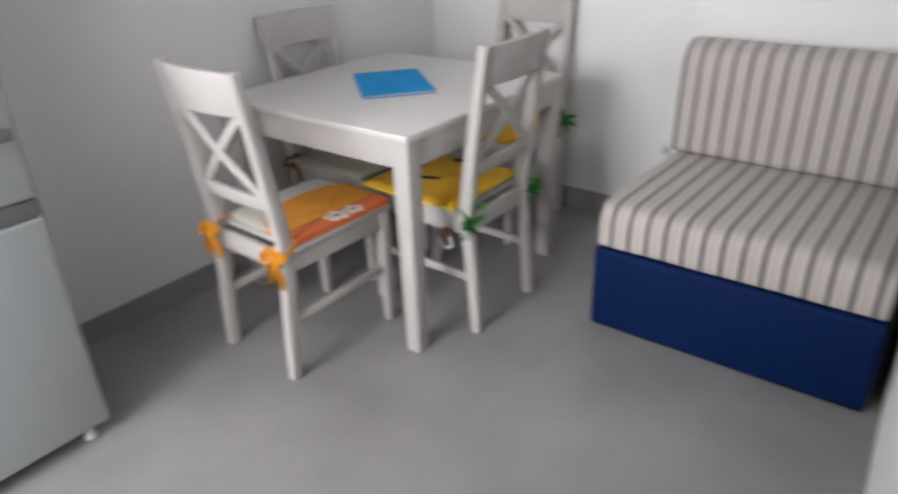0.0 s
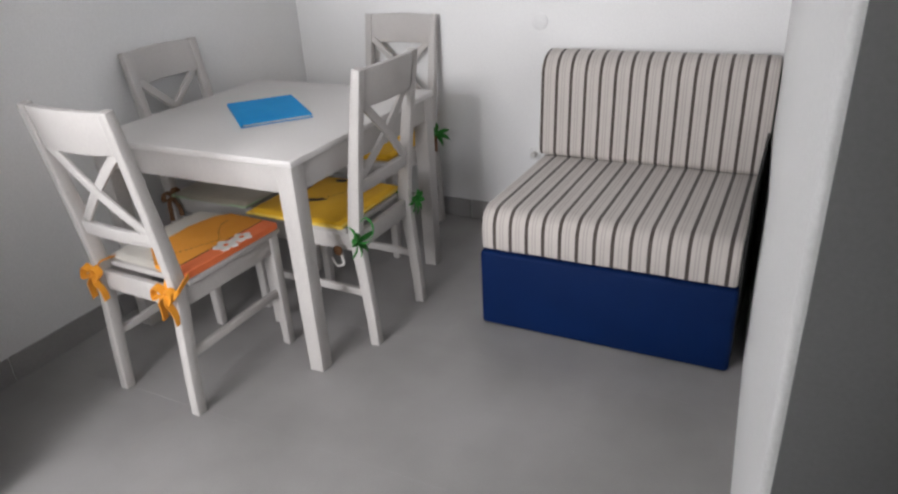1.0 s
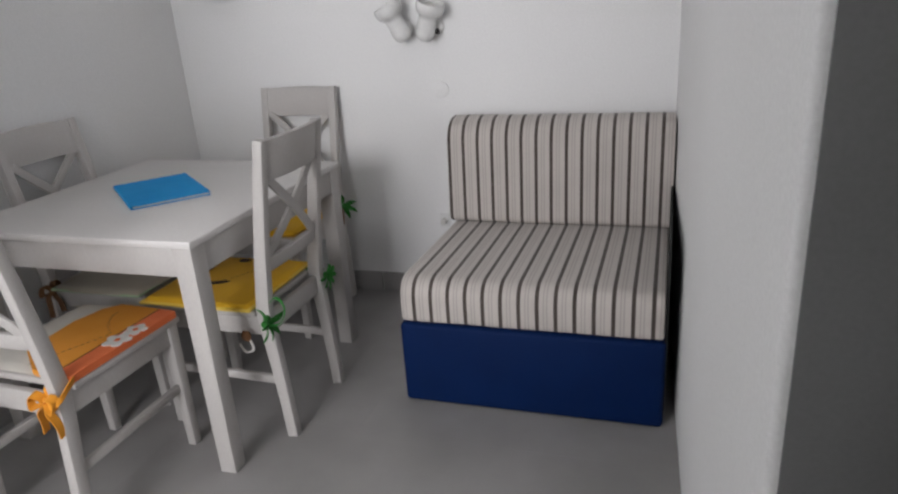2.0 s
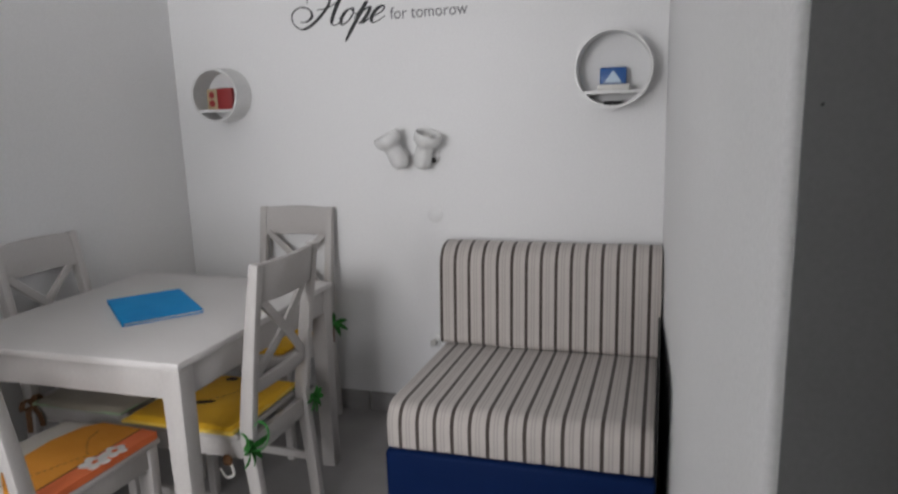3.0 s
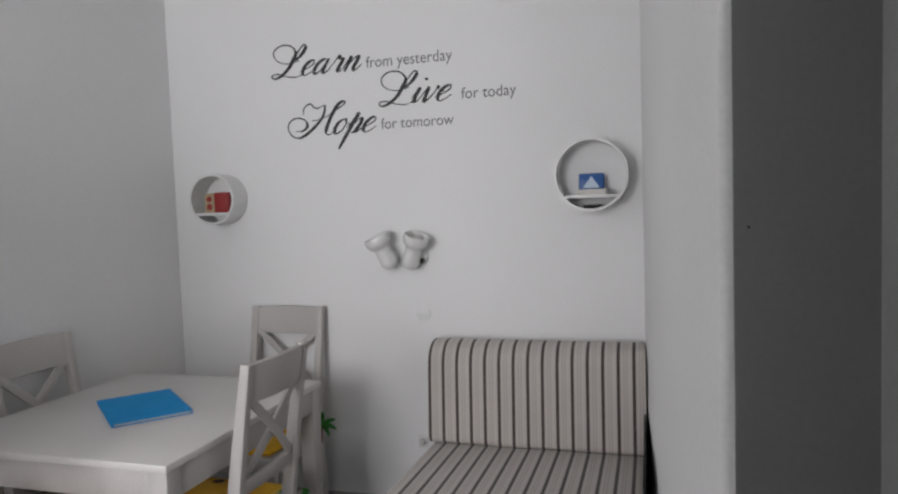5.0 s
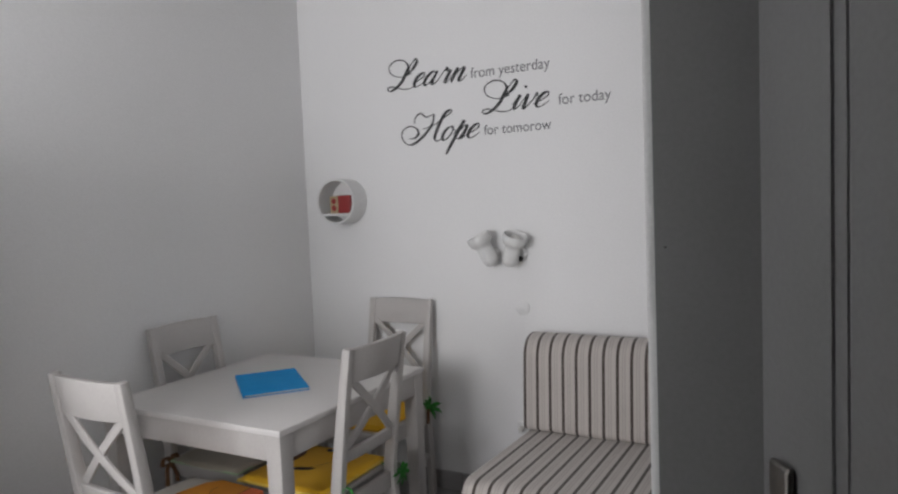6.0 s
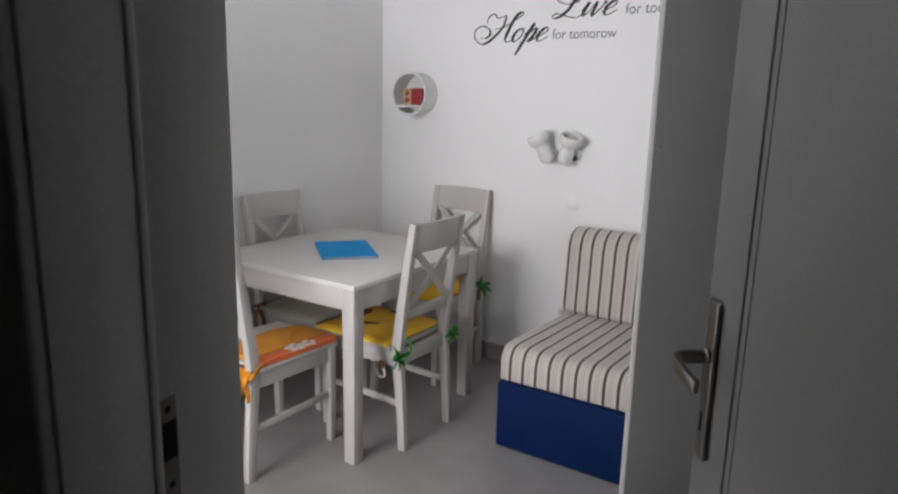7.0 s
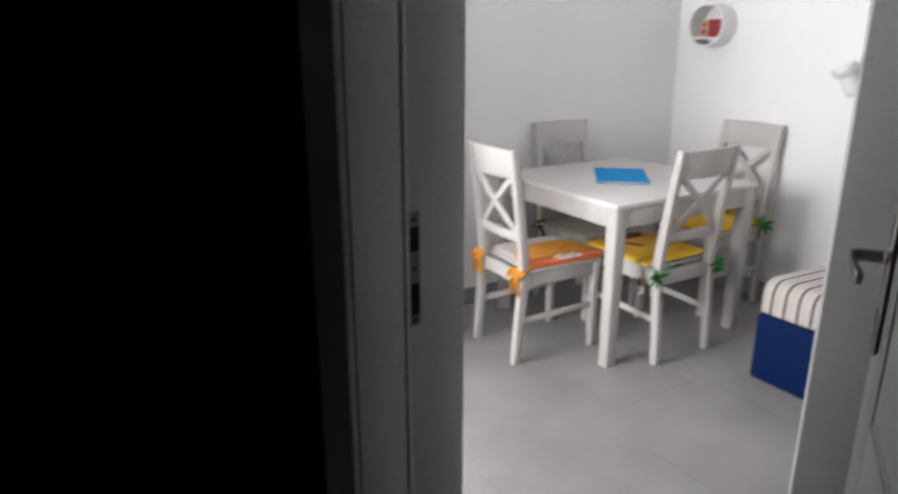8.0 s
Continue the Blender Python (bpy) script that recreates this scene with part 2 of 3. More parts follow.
def pillow(x0, x1, y0, y1, z0, z1, r=0.03, puff=0.01, nx=14, ny=14, wave=0.0, seed=0):
    """A stuffed pad: rounded corners and edges, swollen top and bottom."""
    bm = bmesh.new()
    cx, cy, hx, hy, h = (x0 + x1) / 2, (y0 + y1) / 2, (x1 - x0) / 2, (y1 - y0) / 2, (z1 - z0) / 2
    top, bot = [], []
    for i in range(nx + 1):
        rt, rb = [], []
        for j in range(ny + 1):
            u, v = 2 * i / nx - 1, 2 * j / ny - 1
            u, v = math.copysign(abs(u) ** 0.75, u), math.copysign(abs(v) ** 0.75, v)
            k = max(1 - abs(u) ** 2 * abs(v) ** 2 * r / max(hx, hy), 0)
            x, y = cx + hx * u * k, cy + hy * v * k
            e = min((1 - abs(u)) * hx, (1 - abs(v)) * hy)
            s = min(e / max(h, 1e-4), 1)
            t = h * math.sqrt(max(1 - (1 - s) ** 2, 0)) + puff * (1 - u * u) * (1 - v * v)
            nz = wave * noise.noise(Vector((x * 9 + seed, y * 9, seed)))
            rt.append(bm.verts.new((x, y, (z0 + z1) / 2 + t + nz)))
            rb.append(bm.verts.new((x, y, (z0 + z1) / 2 - min(t, h) + 0.0)))
        top.append(rt)
        bot.append(rb)
    for i in range(nx):
        for j in range(ny):
            bm.faces.new((top[i][j], top[i + 1][j], top[i + 1][j + 1], top[i][j + 1]))
            bm.faces.new((bot[i][j], bot[i][j + 1], bot[i + 1][j + 1], bot[i + 1][j]))
    bmesh.ops.remove_doubles(bm, verts=bm.verts, dist=0.0004)
    return bm


def prism(outline, z0, z1, r=0.0):
    """An upright solid on a plan outline."""
    bm = bmesh.new()
    a = [bm.verts.new((x, y, z0)) for x, y in outline]
    b = [bm.verts.new((x, y, z1)) for x, y in outline]
    n = len(outline)
    for i in range(n):
        bm.faces.new((a[i], a[(i + 1) % n], b[(i + 1) % n], b[i]))
    bm.faces.new(a[::-1])
    bm.faces.new(b)
    if r:
        soften(bm, r, 3)
    return bm


def structure(name, bm, mat, label, category):
    return tagged(mesh_object(name, bm, mat), label, category, kind="structure")


# ---- the room ----
LX, RX0, RX1, CORNER = -0.355, 1.850, 1.943, -2.123     # side walls and the end of the wall beside the sofa
CEIL = 2.65
S = Vector((1.761, -2.933, 0))                         # strike side of the doorway
H = Vector((2.496, -2.784, 0))                         # hinge side
ALONG = (H - S).normalized()                           # along the door wall
INTO = Vector((-ALONG.y, ALONG.x, 0))                  # into the room


def dw(a, b, z=0.0):
    """A place in the door wall: a along it from the strike, b into the room."""
    p = S + ALONG * a + INTO * b
    return Vector((p.x, p.y, z))


def dplan(a0, a1, b0, b1):
    return [tuple(dw(a, b).xy) for a, b in ((a0, b0), (a1, b0), (a1, b1), (a0, b1))]


floor = structure("floor", boxed(-0.6, 5.2, -8.5, 0.2, -0.12, -0.0004, 0), M_FLOOR, "grey mottled porcelain tile floor with faint joints", "floor")
structure("ceiling", boxed(-0.6, 5.2, -8.5, 0.2, CEIL, CEIL + 0.12, 0), M_CEIL, "plain white painted ceiling", "ceiling")
structure("wall_back", boxed(-0.55, 2.2, 0.0, 0.2, 0, CEIL, 0), M_WALL, "white painted plaster wall with black lettering", "wall")
structure("wall_left", boxed(LX - 0.2, LX, -8.5, 0.0, 0, CEIL, 0), M_WALL, "white painted plaster wall beside the table", "wall")
RND = 0.012                                            # rounded plaster corner
arc = [(RX1 + RND - RND * math.cos(math.pi / 2 * k / 8), CORNER + RND - RND * math.sin(math.pi / 2 * k / 8)) for k in range(9)]
# Thin grey sheet over the white wall end, coloured for the shade there.
structure("wall_end_shade", prism([(RX1 + RND + 0.001, CORNER - 0.004), (3.3, CORNER - 0.004), (3.3, CORNER - 0.0005), (RX1 + RND + 0.001, CORNER - 0.0005)], 0, CEIL, 0.001), M_DOOR_SHADE, "end of the wall beside the door, darkened in colour for its shade", "wall")
structure("wall_right", prism([(RX0, 0.0)] + arc + [(3.3, CORNER), (3.3, 0.0)], 0, CEIL), M_WALL, "white plaster wall beside the sofa, with a rounded corner", "wall")

# the door wall: thick, with a frame on both faces
B0, B1 = -0.105, 0.120
# Its unseen left run is drawn long enough to shade the wall beside the sofa.
lw = structure("wall_door_left", prism(dplan(-0.55, -0.03, B0 + 0.012, B1 - 0.012), 0, CEIL), [M_UNLIT_WALL, M_WALL], "plaster wall, blackened towards the unlit corridor, white towards the room", "wall")
# Unseen wall, added to hold window light off the corridor and the door.
pw = structure("wall_light_block", prism(dplan(-0.55, -0.42, -3.6, B0 + 0.012), 0, CEIL), [M_UNLIT_WALL, M_WALL], "long unseen plaster wall added to block window light from the corridor", "wall")
rw = structure("wall_door_right", prism(dplan(0.80, 1.9, B0 + 0.012, B1 - 0.012), 0, CEIL), [M_UNLIT_WALL, M_WALL], "plaster wall on the hinge side of the doorway", "wall")
tw = structure("wall_above_door", prism(dplan(-0.03, 0.80, B0 + 0.012, B1 - 0.012), 2.08, CEIL), [M_UNLIT_WALL, M_WALL], "plaster wall above the doorway", "wall")
# Corridor faces get the unlit black, room faces the white wall paint.
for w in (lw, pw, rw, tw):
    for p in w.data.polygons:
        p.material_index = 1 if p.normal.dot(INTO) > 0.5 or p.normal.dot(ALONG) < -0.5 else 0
WX0, WX1, WZ0, WZ1, WY = -0.14, 1.30, 0.90, 2.26, -4.85          # the window in the end wall
for nm, x0, x1, z0, z1 in (("wall_end_below", WX0, WX1, 0, WZ0), ("wall_end_above", WX0, WX1, WZ1, CEIL), ("wall_end_side", WX1, 1.86, 0, CEIL), ("wall_end_corner", LX - 0.2, WX0, 0, CEIL)):
    structure(nm, boxed(x0, x1, WY - 0.2, WY, z0, z1, 0), M_WALL, "white plaster end wall round the window", "wall")
structure("wall_corridor_back", prism([(-0.6, -8.5), (5.2, -8.5), (5.2, -8.3), (-0.6, -8.3)], 0, CEIL), M_UNLIT_WALL, "corridor end wall, blackened in colour for want of light", "wall")
# Unseen white wall, added to throw light from the doorway back onto the casing.
structure("wall_corridor_bounce", prism([(3.45, -8.3), (3.65, -8.3), (3.65, -2.0), (3.45, -2.0)], 0, CEIL), M_WALL, "unseen white corridor wall added to bounce light onto the casing", "wall")
structure("wall_closing", prism([(3.3, CORNER), (4.3, CORNER), (4.3, CORNER + 0.2), (3.3, CORNER + 0.2)], 0, CEIL), M_WALL, "plain plaster wall behind the door", "wall")

# skirting tiles, each its own piece
base = thing("baseboard", "grey tile skirting along the white walls", "skirting", kind="structure")
bt = boxed(0, 0.446, -0.009, 0, 0, 0.094, 0.0015, 1)
tile = part("skirting_tile", bt, M_BASE, base)
for k in range(3):
    o = tile if k == 0 else tile.copy()
    if k:
        scene.collection.objects.link(o)
    o.matrix_local = pose(LX + 0.009 + 0.45 * k, 0, 0)
for k in range(7):
    o = tile.copy()
    scene.collection.objects.link(o)
    o.matrix_local = pose(LX, -0.010 - 0.45 * (k + 1), 0, 0, 0, 90)

# the window that lights the room
win = thing("window_1", "white framed window with a pale sill", "window", kind="structure")
for x0, x1, z0, z1 in ((WX0, WX0 + 0.05, WZ0, WZ1), (WX1 - 0.05, WX1, WZ0, WZ1), (WX0 + 0.05, WX1 - 0.05, WZ0, WZ0 + 0.05), (WX0 + 0.05, WX1 - 0.05, WZ1 - 0.05, WZ1)):
    part("window_frame", boxed(x0, x1, WY - 0.15, WY - 0.10, z0, z1, 0.003), M_WHITE, win)
part("window_sill", boxed(WX0 + 0.004, WX1 - 0.004, WY - 0.095, WY + 0.02, WZ0 + 0.002, WZ0 + 0.024, 0.003), M_WHITE, win)

# ---- doorway ----
frame_ob = thing("door_frame", "door frame lightened in colour for bounced light, with a steel strike plate", "door frame", kind="structure")
part("jamb", prism(dplan(-0.03, 0.0, B0, -0.010), 0, 2.05, 0.002), M_FRAME, frame_ob)
part("jamb", prism(dplan(-0.03, 0.0022, -0.010, 0.0), 0, 2.05, 0.002), M_FRAME, frame_ob)
part("jamb", prism(dplan(-0.03, -0.0025, 0.0, B1), 0, 2.05, 0.002), M_FRAME, frame_ob)
part("jamb", prism(dplan(0.77, 0.80, B0, B1), 0, 2.05, 0.002), M_FRAME, frame_ob)
part("lintel", prism(dplan(-0.03, 0.80, B0, B1), 2.05, 2.08, 0.002), M_FRAME, frame_ob)
part("casing", prism(dplan(-0.092, -0.004, B0 - 0.012, B0 + 0.012), 0, 2.13, 0.004), M_FRAME, frame_ob)
part("casing", prism(dplan(0.782, 0.865, B0 - 0.012, B0 + 0.012), 0, 2.13, 0.004), M_FRAME, frame_ob)
strike = part("strike_plate", prism(dplan(-0.0030, -0.0012, 0.0005, 0.0225), 0.976, 1.164, 0.0004), M_STEEL, frame_ob, "satin steel strike plate with two dark openings")
for z0, z1 in ((1.100, 1.140), (0.995, 1.047)):
    part("latch_hole", prism(dplan(-0.0040, -0.0004, 0.0025, 0.0205), z0, z1), M_DARK, strike, "dark latch opening")
for z in (1.152, 1.073, 0.985):
    sc = lathe([(0.0, 0.0012), (0.003, 0.001), (0.004, 0.0)], Matrix.Translation(dw(-0.0012, 0.0115, z)) @ ALONG.to_track_quat("Z", "Y").to_matrix().to_4x4(), 10)
    part("screw", sc, M_DARK, strike)

# the open leaf, from hinge to free edge
LEAF = 0.748
leaf_dir = (Vector((2.074, -2.158, 0)) - H).normalized()
door = thing("door_1", "grey painted panel door standing open, with a satin lever handle", "door", kind="structure")
ang = math.atan2(leaf_dir.y, leaf_dir.x)
door.matrix_world = Matrix.Translation(H) @ Matrix.Rotation(ang, 4, "Z")
# local x: hinge to free edge; local y positive: the face towards the corridor
T = 0.040
ST = 0.120
part("stile", boxed(LEAF - ST, LEAF, -T, 0, 0.008, 2.03, 0.004), M_DOOR_SHADE, door)
part("stile", boxed(0, ST, -T, 0, 0.008, 2.03, 0.004), M_DOOR_SHADE, door)
for z0, z1 in ((0.008, 0.20), (0.62, 0.79), (1.90, 2.03)):
    part("rail", boxed(ST, LEAF - ST, -T, 0, z0, z1, 0.003), M_DOOR_SHADE, door)
for z0, z1 in ((0.20, 0.62), (0.79, 1.90)):
    pn = part("panel", boxed(ST, LEAF - ST, -T + 0.008, -0.0042, z0, z1, 0), M_DOOR_SHADE, door)
    part("raised_field", boxed(ST + 0.020, LEAF - ST - 0.020, -0.010, -0.0012, z0 + 0.020, z1 - 0.020, 0.008, 4), M_DOOR_SHADE, pn)
PZ = 1.026
plate = part("handle_plate", boxed(LEAF - 0.0645, LEAF - 0.0255, 0.0, 0.010, PZ - 0.132, PZ + 0.132, 0.006, 3), M_STEEL, door, "satin steel long plate with a keyhole")
HX = LEAF - 0.045
lv = smooth_path([(HX, 0.006, PZ + 0.040), (HX, 0.036, PZ + 0.040), (HX - 0.003, 0.054, PZ + 0.040), (HX - 0.016, 0.064, PZ + 0.038), (HX - 0.046, 0.063, PZ + 0.031), (HX - 0.080, 0.054, PZ + 0.021)], 5)
part("lever", swept(lv, 0.022, 0.012, 0.004, (0, 0, 1)), M_STEEL, plate, "curved satin steel lever")
part("collar", lathe([(0.013, 0.0), (0.013, 0.006), (0.011, 0.008)], Matrix.Translation((HX, 0.008, PZ + 0.040)) @ pose(0, 0, 0, -90), 20, True), M_STEEL, plate)
part("keyhole", boxed(HX - 0.004, HX + 0.004, 0.0085, 0.0106, PZ - 0.085, PZ - 0.052, 0), M_DARK, plate, "dark keyhole")

# ---- dining table ----
table = thing("dining_table", "square white stained wooden dining table with straight legs", "table")
TX0, TX1, TY0, TY1, TZ = -0.242, 0.632, -1.380, -0.476, 0.75
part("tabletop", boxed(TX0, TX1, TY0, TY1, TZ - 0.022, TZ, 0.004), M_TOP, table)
LEG = 0.062
for x in (TX0 + 0.004, TX1 - LEG - 0.004):
    for y in (TY0 + 0.004, TY1 - LEG - 0.004):
        bm = boxed(x, x + LEG, y, y + LEG, 0, TZ - 0.022, 0.004)
        cx, cy = x + LEG / 2, y + LEG / 2
        for v in bm.verts:
            k = 0.86 + 0.14 * min(v.co.z / 0.62, 1)
            v.co.x, v.co.y = cx + (v.co.x - cx) * k, cy + (v.co.y - cy) * k
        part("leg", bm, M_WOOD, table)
AP = 0.086
for d in ((TX0 + LEG + 0.003, TX1 - LEG - 0.003, TY0 + 0.009, TY0 + 0.029), (TX0 + LEG + 0.003, TX1 - LEG - 0.003, TY1 - 0.029, TY1 - 0.009),
          (TX0 + 0.009, TX0 + 0.029, TY0 + LEG + 0.003, TY1 - LEG - 0.003), (TX1 - 0.029, TX1 - 0.009, TY0 + LEG + 0.003, TY1 - LEG - 0.003)):
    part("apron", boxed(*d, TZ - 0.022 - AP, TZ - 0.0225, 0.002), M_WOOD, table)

# ---- chairs ----
CW, CH = 0.366, 0.974


def chair(m):
    """A cross-back chair that faces local +y, centred on its seat."""
    c = thing("dining_chair", "white stained wooden chair with a crossed backrest", "chair", m, "chairs round the table")
    px = CW / 2 - 0.0175

    def back(z):
        """Where the rear posts stand at a height."""
        if z < 0.43:
            return -0.227 + 0.035 * (z / 0.43) ** 1.3
        return -0.192 - 0.078 * ((z - 0.43) / (CH - 0.43)) ** 1.15

    zs = [0.0, 0.12, 0.25, 0.36, 0.45, 0.58, 0.72, 0.86, CH]
    for s in (-1, 1):
        part("rear_post", swept([(s * px, back(z), z) for z in zs], [0.032] * len(zs), [0.036, 0.037, 0.040, 0.044, 0.046, 0.042, 0.038, 0.034, 0.030]), M_WOOD, c)
        part("front_leg", swept([(s * px, 0.207, 0.0), (s * px, 0.205, 0.2), (s * px, 0.205, 0.43)], [0.030, 0.034, 0.036], [0.030, 0.034, 0.036]), M_WOOD, c)
        part("side_rail", boxed(s * px - 0.010, s * px + 0.010, -0.172, 0.188, 0.365, 0.428, 0.002), M_WOOD, c)
        part("side_stretcher", swept([(s * px, -0.198, 0.205), (s * px, 0.19, 0.215)], 0.018, 0.028, 0.004), M_WOOD, c)
    part("front_rail", boxed(-px + 0.017, px - 0.017, 0.195, 0.215, 0.365, 0.428, 0.002), M_WOOD, c)
    part("rear_rail", boxed(-px + 0.015, px - 0.015, -0.203, -0.183, 0.365, 0.428, 0.002), M_WOOD, c)
    bm = boxed(-CW / 2 - 0.004, CW / 2 + 0.004, -0.168, 0.235, 0.428, 0.448, 0.006, 3)
    part("seat", bm, M_WOOD, c)

    def rail(z0, z1, bow, name, d):
        n = 15
        bm = bmesh.new()
        rows = []
        for i in range(n):
            u = 2 * i / (n - 1) - 1
            x, b = u * (px - 0.014), -bow * (1 - u * u)
            crown = 0.004 * (1 - u * u) if name == "top_rail" else 0
            rows.append([bm.verts.new((x, back(z) + b + s * d / 2, z + (crown if z == z1 else 0))) for s, z in ((-1, z0), (1, z0), (1, z1), (-1, z1))])
        for a, b in zip(rows, rows[1:]):
            for k in range(4):
                bm.faces.new((a[k], a[(k + 1) % 4], b[(k + 1) % 4], b[k]))
        bm.faces.new(rows[0])
        bm.faces.new(rows[-1][::-1])
        soften(bm, 0.004, 2)
        part(name, bm, M_WOOD, c)

    rail(0.850, CH - 0.004, 0.024, "top_rail", 0.022)
    rail(0.565, 0.610, 0.010, "lower_rail", 0.020)
    for s in (-1, 1):
        pts = []
        for i in range(7):
            t = i / 6
            z = 0.603 + (0.862 - 0.603) * t
            pts.append((s * (px - 0.022) * (1 - 2 * t), back(z) - 0.013 * math.sin(math.pi * t) - 0.004 * s, z))
        part("cross_slat", swept(pts, 0.012, 0.030, 0.003, (0, 1, 0)), M_WOOD, c)
    return c


SEATS = [pose(0.222, -1.461, 0, 0, 0, -2), pose(0.475, -0.985, 0, 0, 0, 90), pose(-0.056, -0.912, 0, 0, 0, -90), pose(0.256, -0.310, 0, 0, 0, 180)]
chair_a = chair(SEATS[0])
for m in SEATS[1:]:
    copy_thing(chair_a, m)


# ---- seat pads ----
def pad(name, label, m, mat, z=0.448, w=0.37, d=0.405, h=0.026, y0=-0.168, wave=0.004, seed=1):
    c = thing(name, label, "cushion", m @ Matrix.Translation((0, 0, z)), "seat pads")
    part("pad", pillow(-w / 2, w / 2, y0, y0 + d, 0.001, h, 0.012, 0.004, 18, 18, wave, seed), mat, c)
    return c


def on_pad(parent, name, outline, mat, z, label="", thick=0.0012):
    bm = prism(outline, z, z + thick)
    return part(name, bm, mat, parent, label, smooth=False)


def ellipse(cx, cy, a, b, turn=0.0, n=18):
    c, s = math.cos(turn), math.sin(turn)
    return [(cx + a * math.cos(t) * c - b * math.sin(t) * s, cy + a * math.cos(t) * s + b * math.sin(t) * c) for t in (2 * math.pi * k / n for k in range(n))]


def ribbon(path, w, thick=0.002, across=(0, 0, 1)):
    return swept(path, w, thick, 0, across)


def tie_bow(parent, at, mat, size=0.05, seed=0, label="", wide=0.028):
    """A knotted cloth tie: two loops, two tails and a knot."""
    rnd = random.Random(seed)
    x, y, z = at
    k = part("tie", lathe([(0.0, -0.010), (0.010, -0.006), (0.012, 0.0), (0.009, 0.008), (0.0, 0.011)], Matrix.Translation(at), 12), mat, parent, label)
    for s in (-1, 1):
        j = rnd.uniform(-0.008, 0.008)
        loop = smooth_path([(x, y, z), (x + s * size * 0.5, y - 0.012, z + 0.024 + j), (x + s * size, y - 0.010, z + 0.012), (x + s * size * 0.85, y - 0.016, z - 0.012 + j), (x + s * size * 0.3, y - 0.012, z - 0.006), (x, y, z)], 5)
        part("loop", ribbon(loop, wide, 0.003, (0, 1, 0.35)), mat, k)
        tail = smooth_path([(x, y, z), (x + s * size * 0.35, y - 0.014, z - 0.022), (x + s * size * (0.45 + rnd.uniform(-0.1, 0.3)), y - 0.008, z - 0.058 + j), (x + s * size * 0.7, y - 0.004, z - 0.092 + j)], 5)
        part("tail", ribbon(tail, wide * 0.9, 0.003, (0, 1, 0.2)), mat, k)
    return k


def leaf_tie(parent, at, mat, seed=0, label=""):
    """A green tie knotted round the post, with leaf shaped ends."""
    rnd = random.Random(seed)
    x, y, z = at
    k = part("tie", lathe([(0.0, -0.010), (0.011, -0.006), (0.013, 0.0), (0.010, 0.008), (0.0, 0.011)], Matrix.Translation(at), 12), mat, parent, label)
    for i in range(7):
        a = 2 * math.pi * i / 7 + rnd.uniform(-0.3, 0.3)
        ln = rnd.uniform(0.045, 0.075)
        dx, dz = math.cos(a), math.sin(a) * 0.85 + 0.1
        pts = [(x + dx * ln * t, y - 0.006 - 0.020 * math.sin(2.2 * t), z + dz * ln * t - 0.012 * t * t) for t in (0, 0.25, 0.5, 0.75, 1.0)]
        part("leaf", swept(pts, [0.007, 0.018, 0.020, 0.014, 0.003], [0.003] * 5, 0, (-dz, 0.25, dx)), mat, k)
    return k


# near chair: cream pad with an orange field, a coral border and a white flower
pa = pad("seat_cushion", "cream and orange seat pad with white flowers and orange bows", SEATS[0], M_CREAM, h=0.016, wave=0.001, seed=3)
PH = 0.0235

on_pad(pa, "orange_field", [(-0.062, -0.085), (0.050, -0.165), (0.126, -0.168), (0.126, 0.224), (-0.020, 0.226), (-0.058, 0.185), (-0.078, 0.090)], M_ORANGE, 0.004, "orange printed field with dotted stitching", PH - 0.004)
on_pad(pa, "coral_border", [(0.130, -0.176), (0.186, -0.170), (0.188, 0.222), (0.130, 0.226)], M_CORAL, 0.001, "coral border", PH - 0.002)
on_pad(pa, "border_seam", [(0.1265, -0.172), (0.1295, -0.172), (0.1295, 0.224), (0.1265, 0.224)], M_BROWN, 0.002, "dark seam", PH - 0.0025)
for fx, fy, fr in ((0.156, 0.022, 0.021), (0.160, 0.088, 0.018)):
    for k in range(5):
        a = 2 * math.pi * k / 5 + 0.4
        on_pad(pa, "petal", ellipse(fx + fr * math.cos(a), fy + 1.15 * fr * math.sin(a), 0.9 * fr, 0.72 * fr, a), M_PETAL, PH - 0.001, "white petal", 0.0018)
    on_pad(pa, "flower_eye", ellipse(fx, fy, 0.008, 0.009), M_CORAL, PH + 0.0008, "coral flower eye", 0.001)
for k in range(22):
    t = k / 21
    x, y = (0.020 + 0.090 * t * 1.6, -0.145 + 0.20 * t * 1.6) if t < 0.6 else (0.106 - 0.09 * math.sin((t - 0.6) * 4), 0.047 + 0.12 * (t - 0.6) / 0.4)
    on_pad(pa, "stitch", ellipse(x, y, 0.0048, 0.0016, 1.0, 8), M_BROWN, PH + 0.0002, "brown stitch", 0.0008)
for s, sd, bx, bz in ((-1, 5, 0.165, -0.020), (1, 9, 0.150, -0.022)):
    tie_bow(pa, (s * bx, -0.222, bz), M_ORANGE, 0.040, sd, "orange cloth bow", 0.024)
    part("strap", ribbon(smooth_path([(s * 0.150, -0.158, 0.012), (s * 0.150, -0.19, 0.016), (s * (bx + 0.15) / 2, -0.212, 0.010), (s * bx, -0.216, bz + 0.002)], 4), 0.022, 0.003, (1, 0, 0.2)), M_ORANGE, pa, "orange cloth strap")

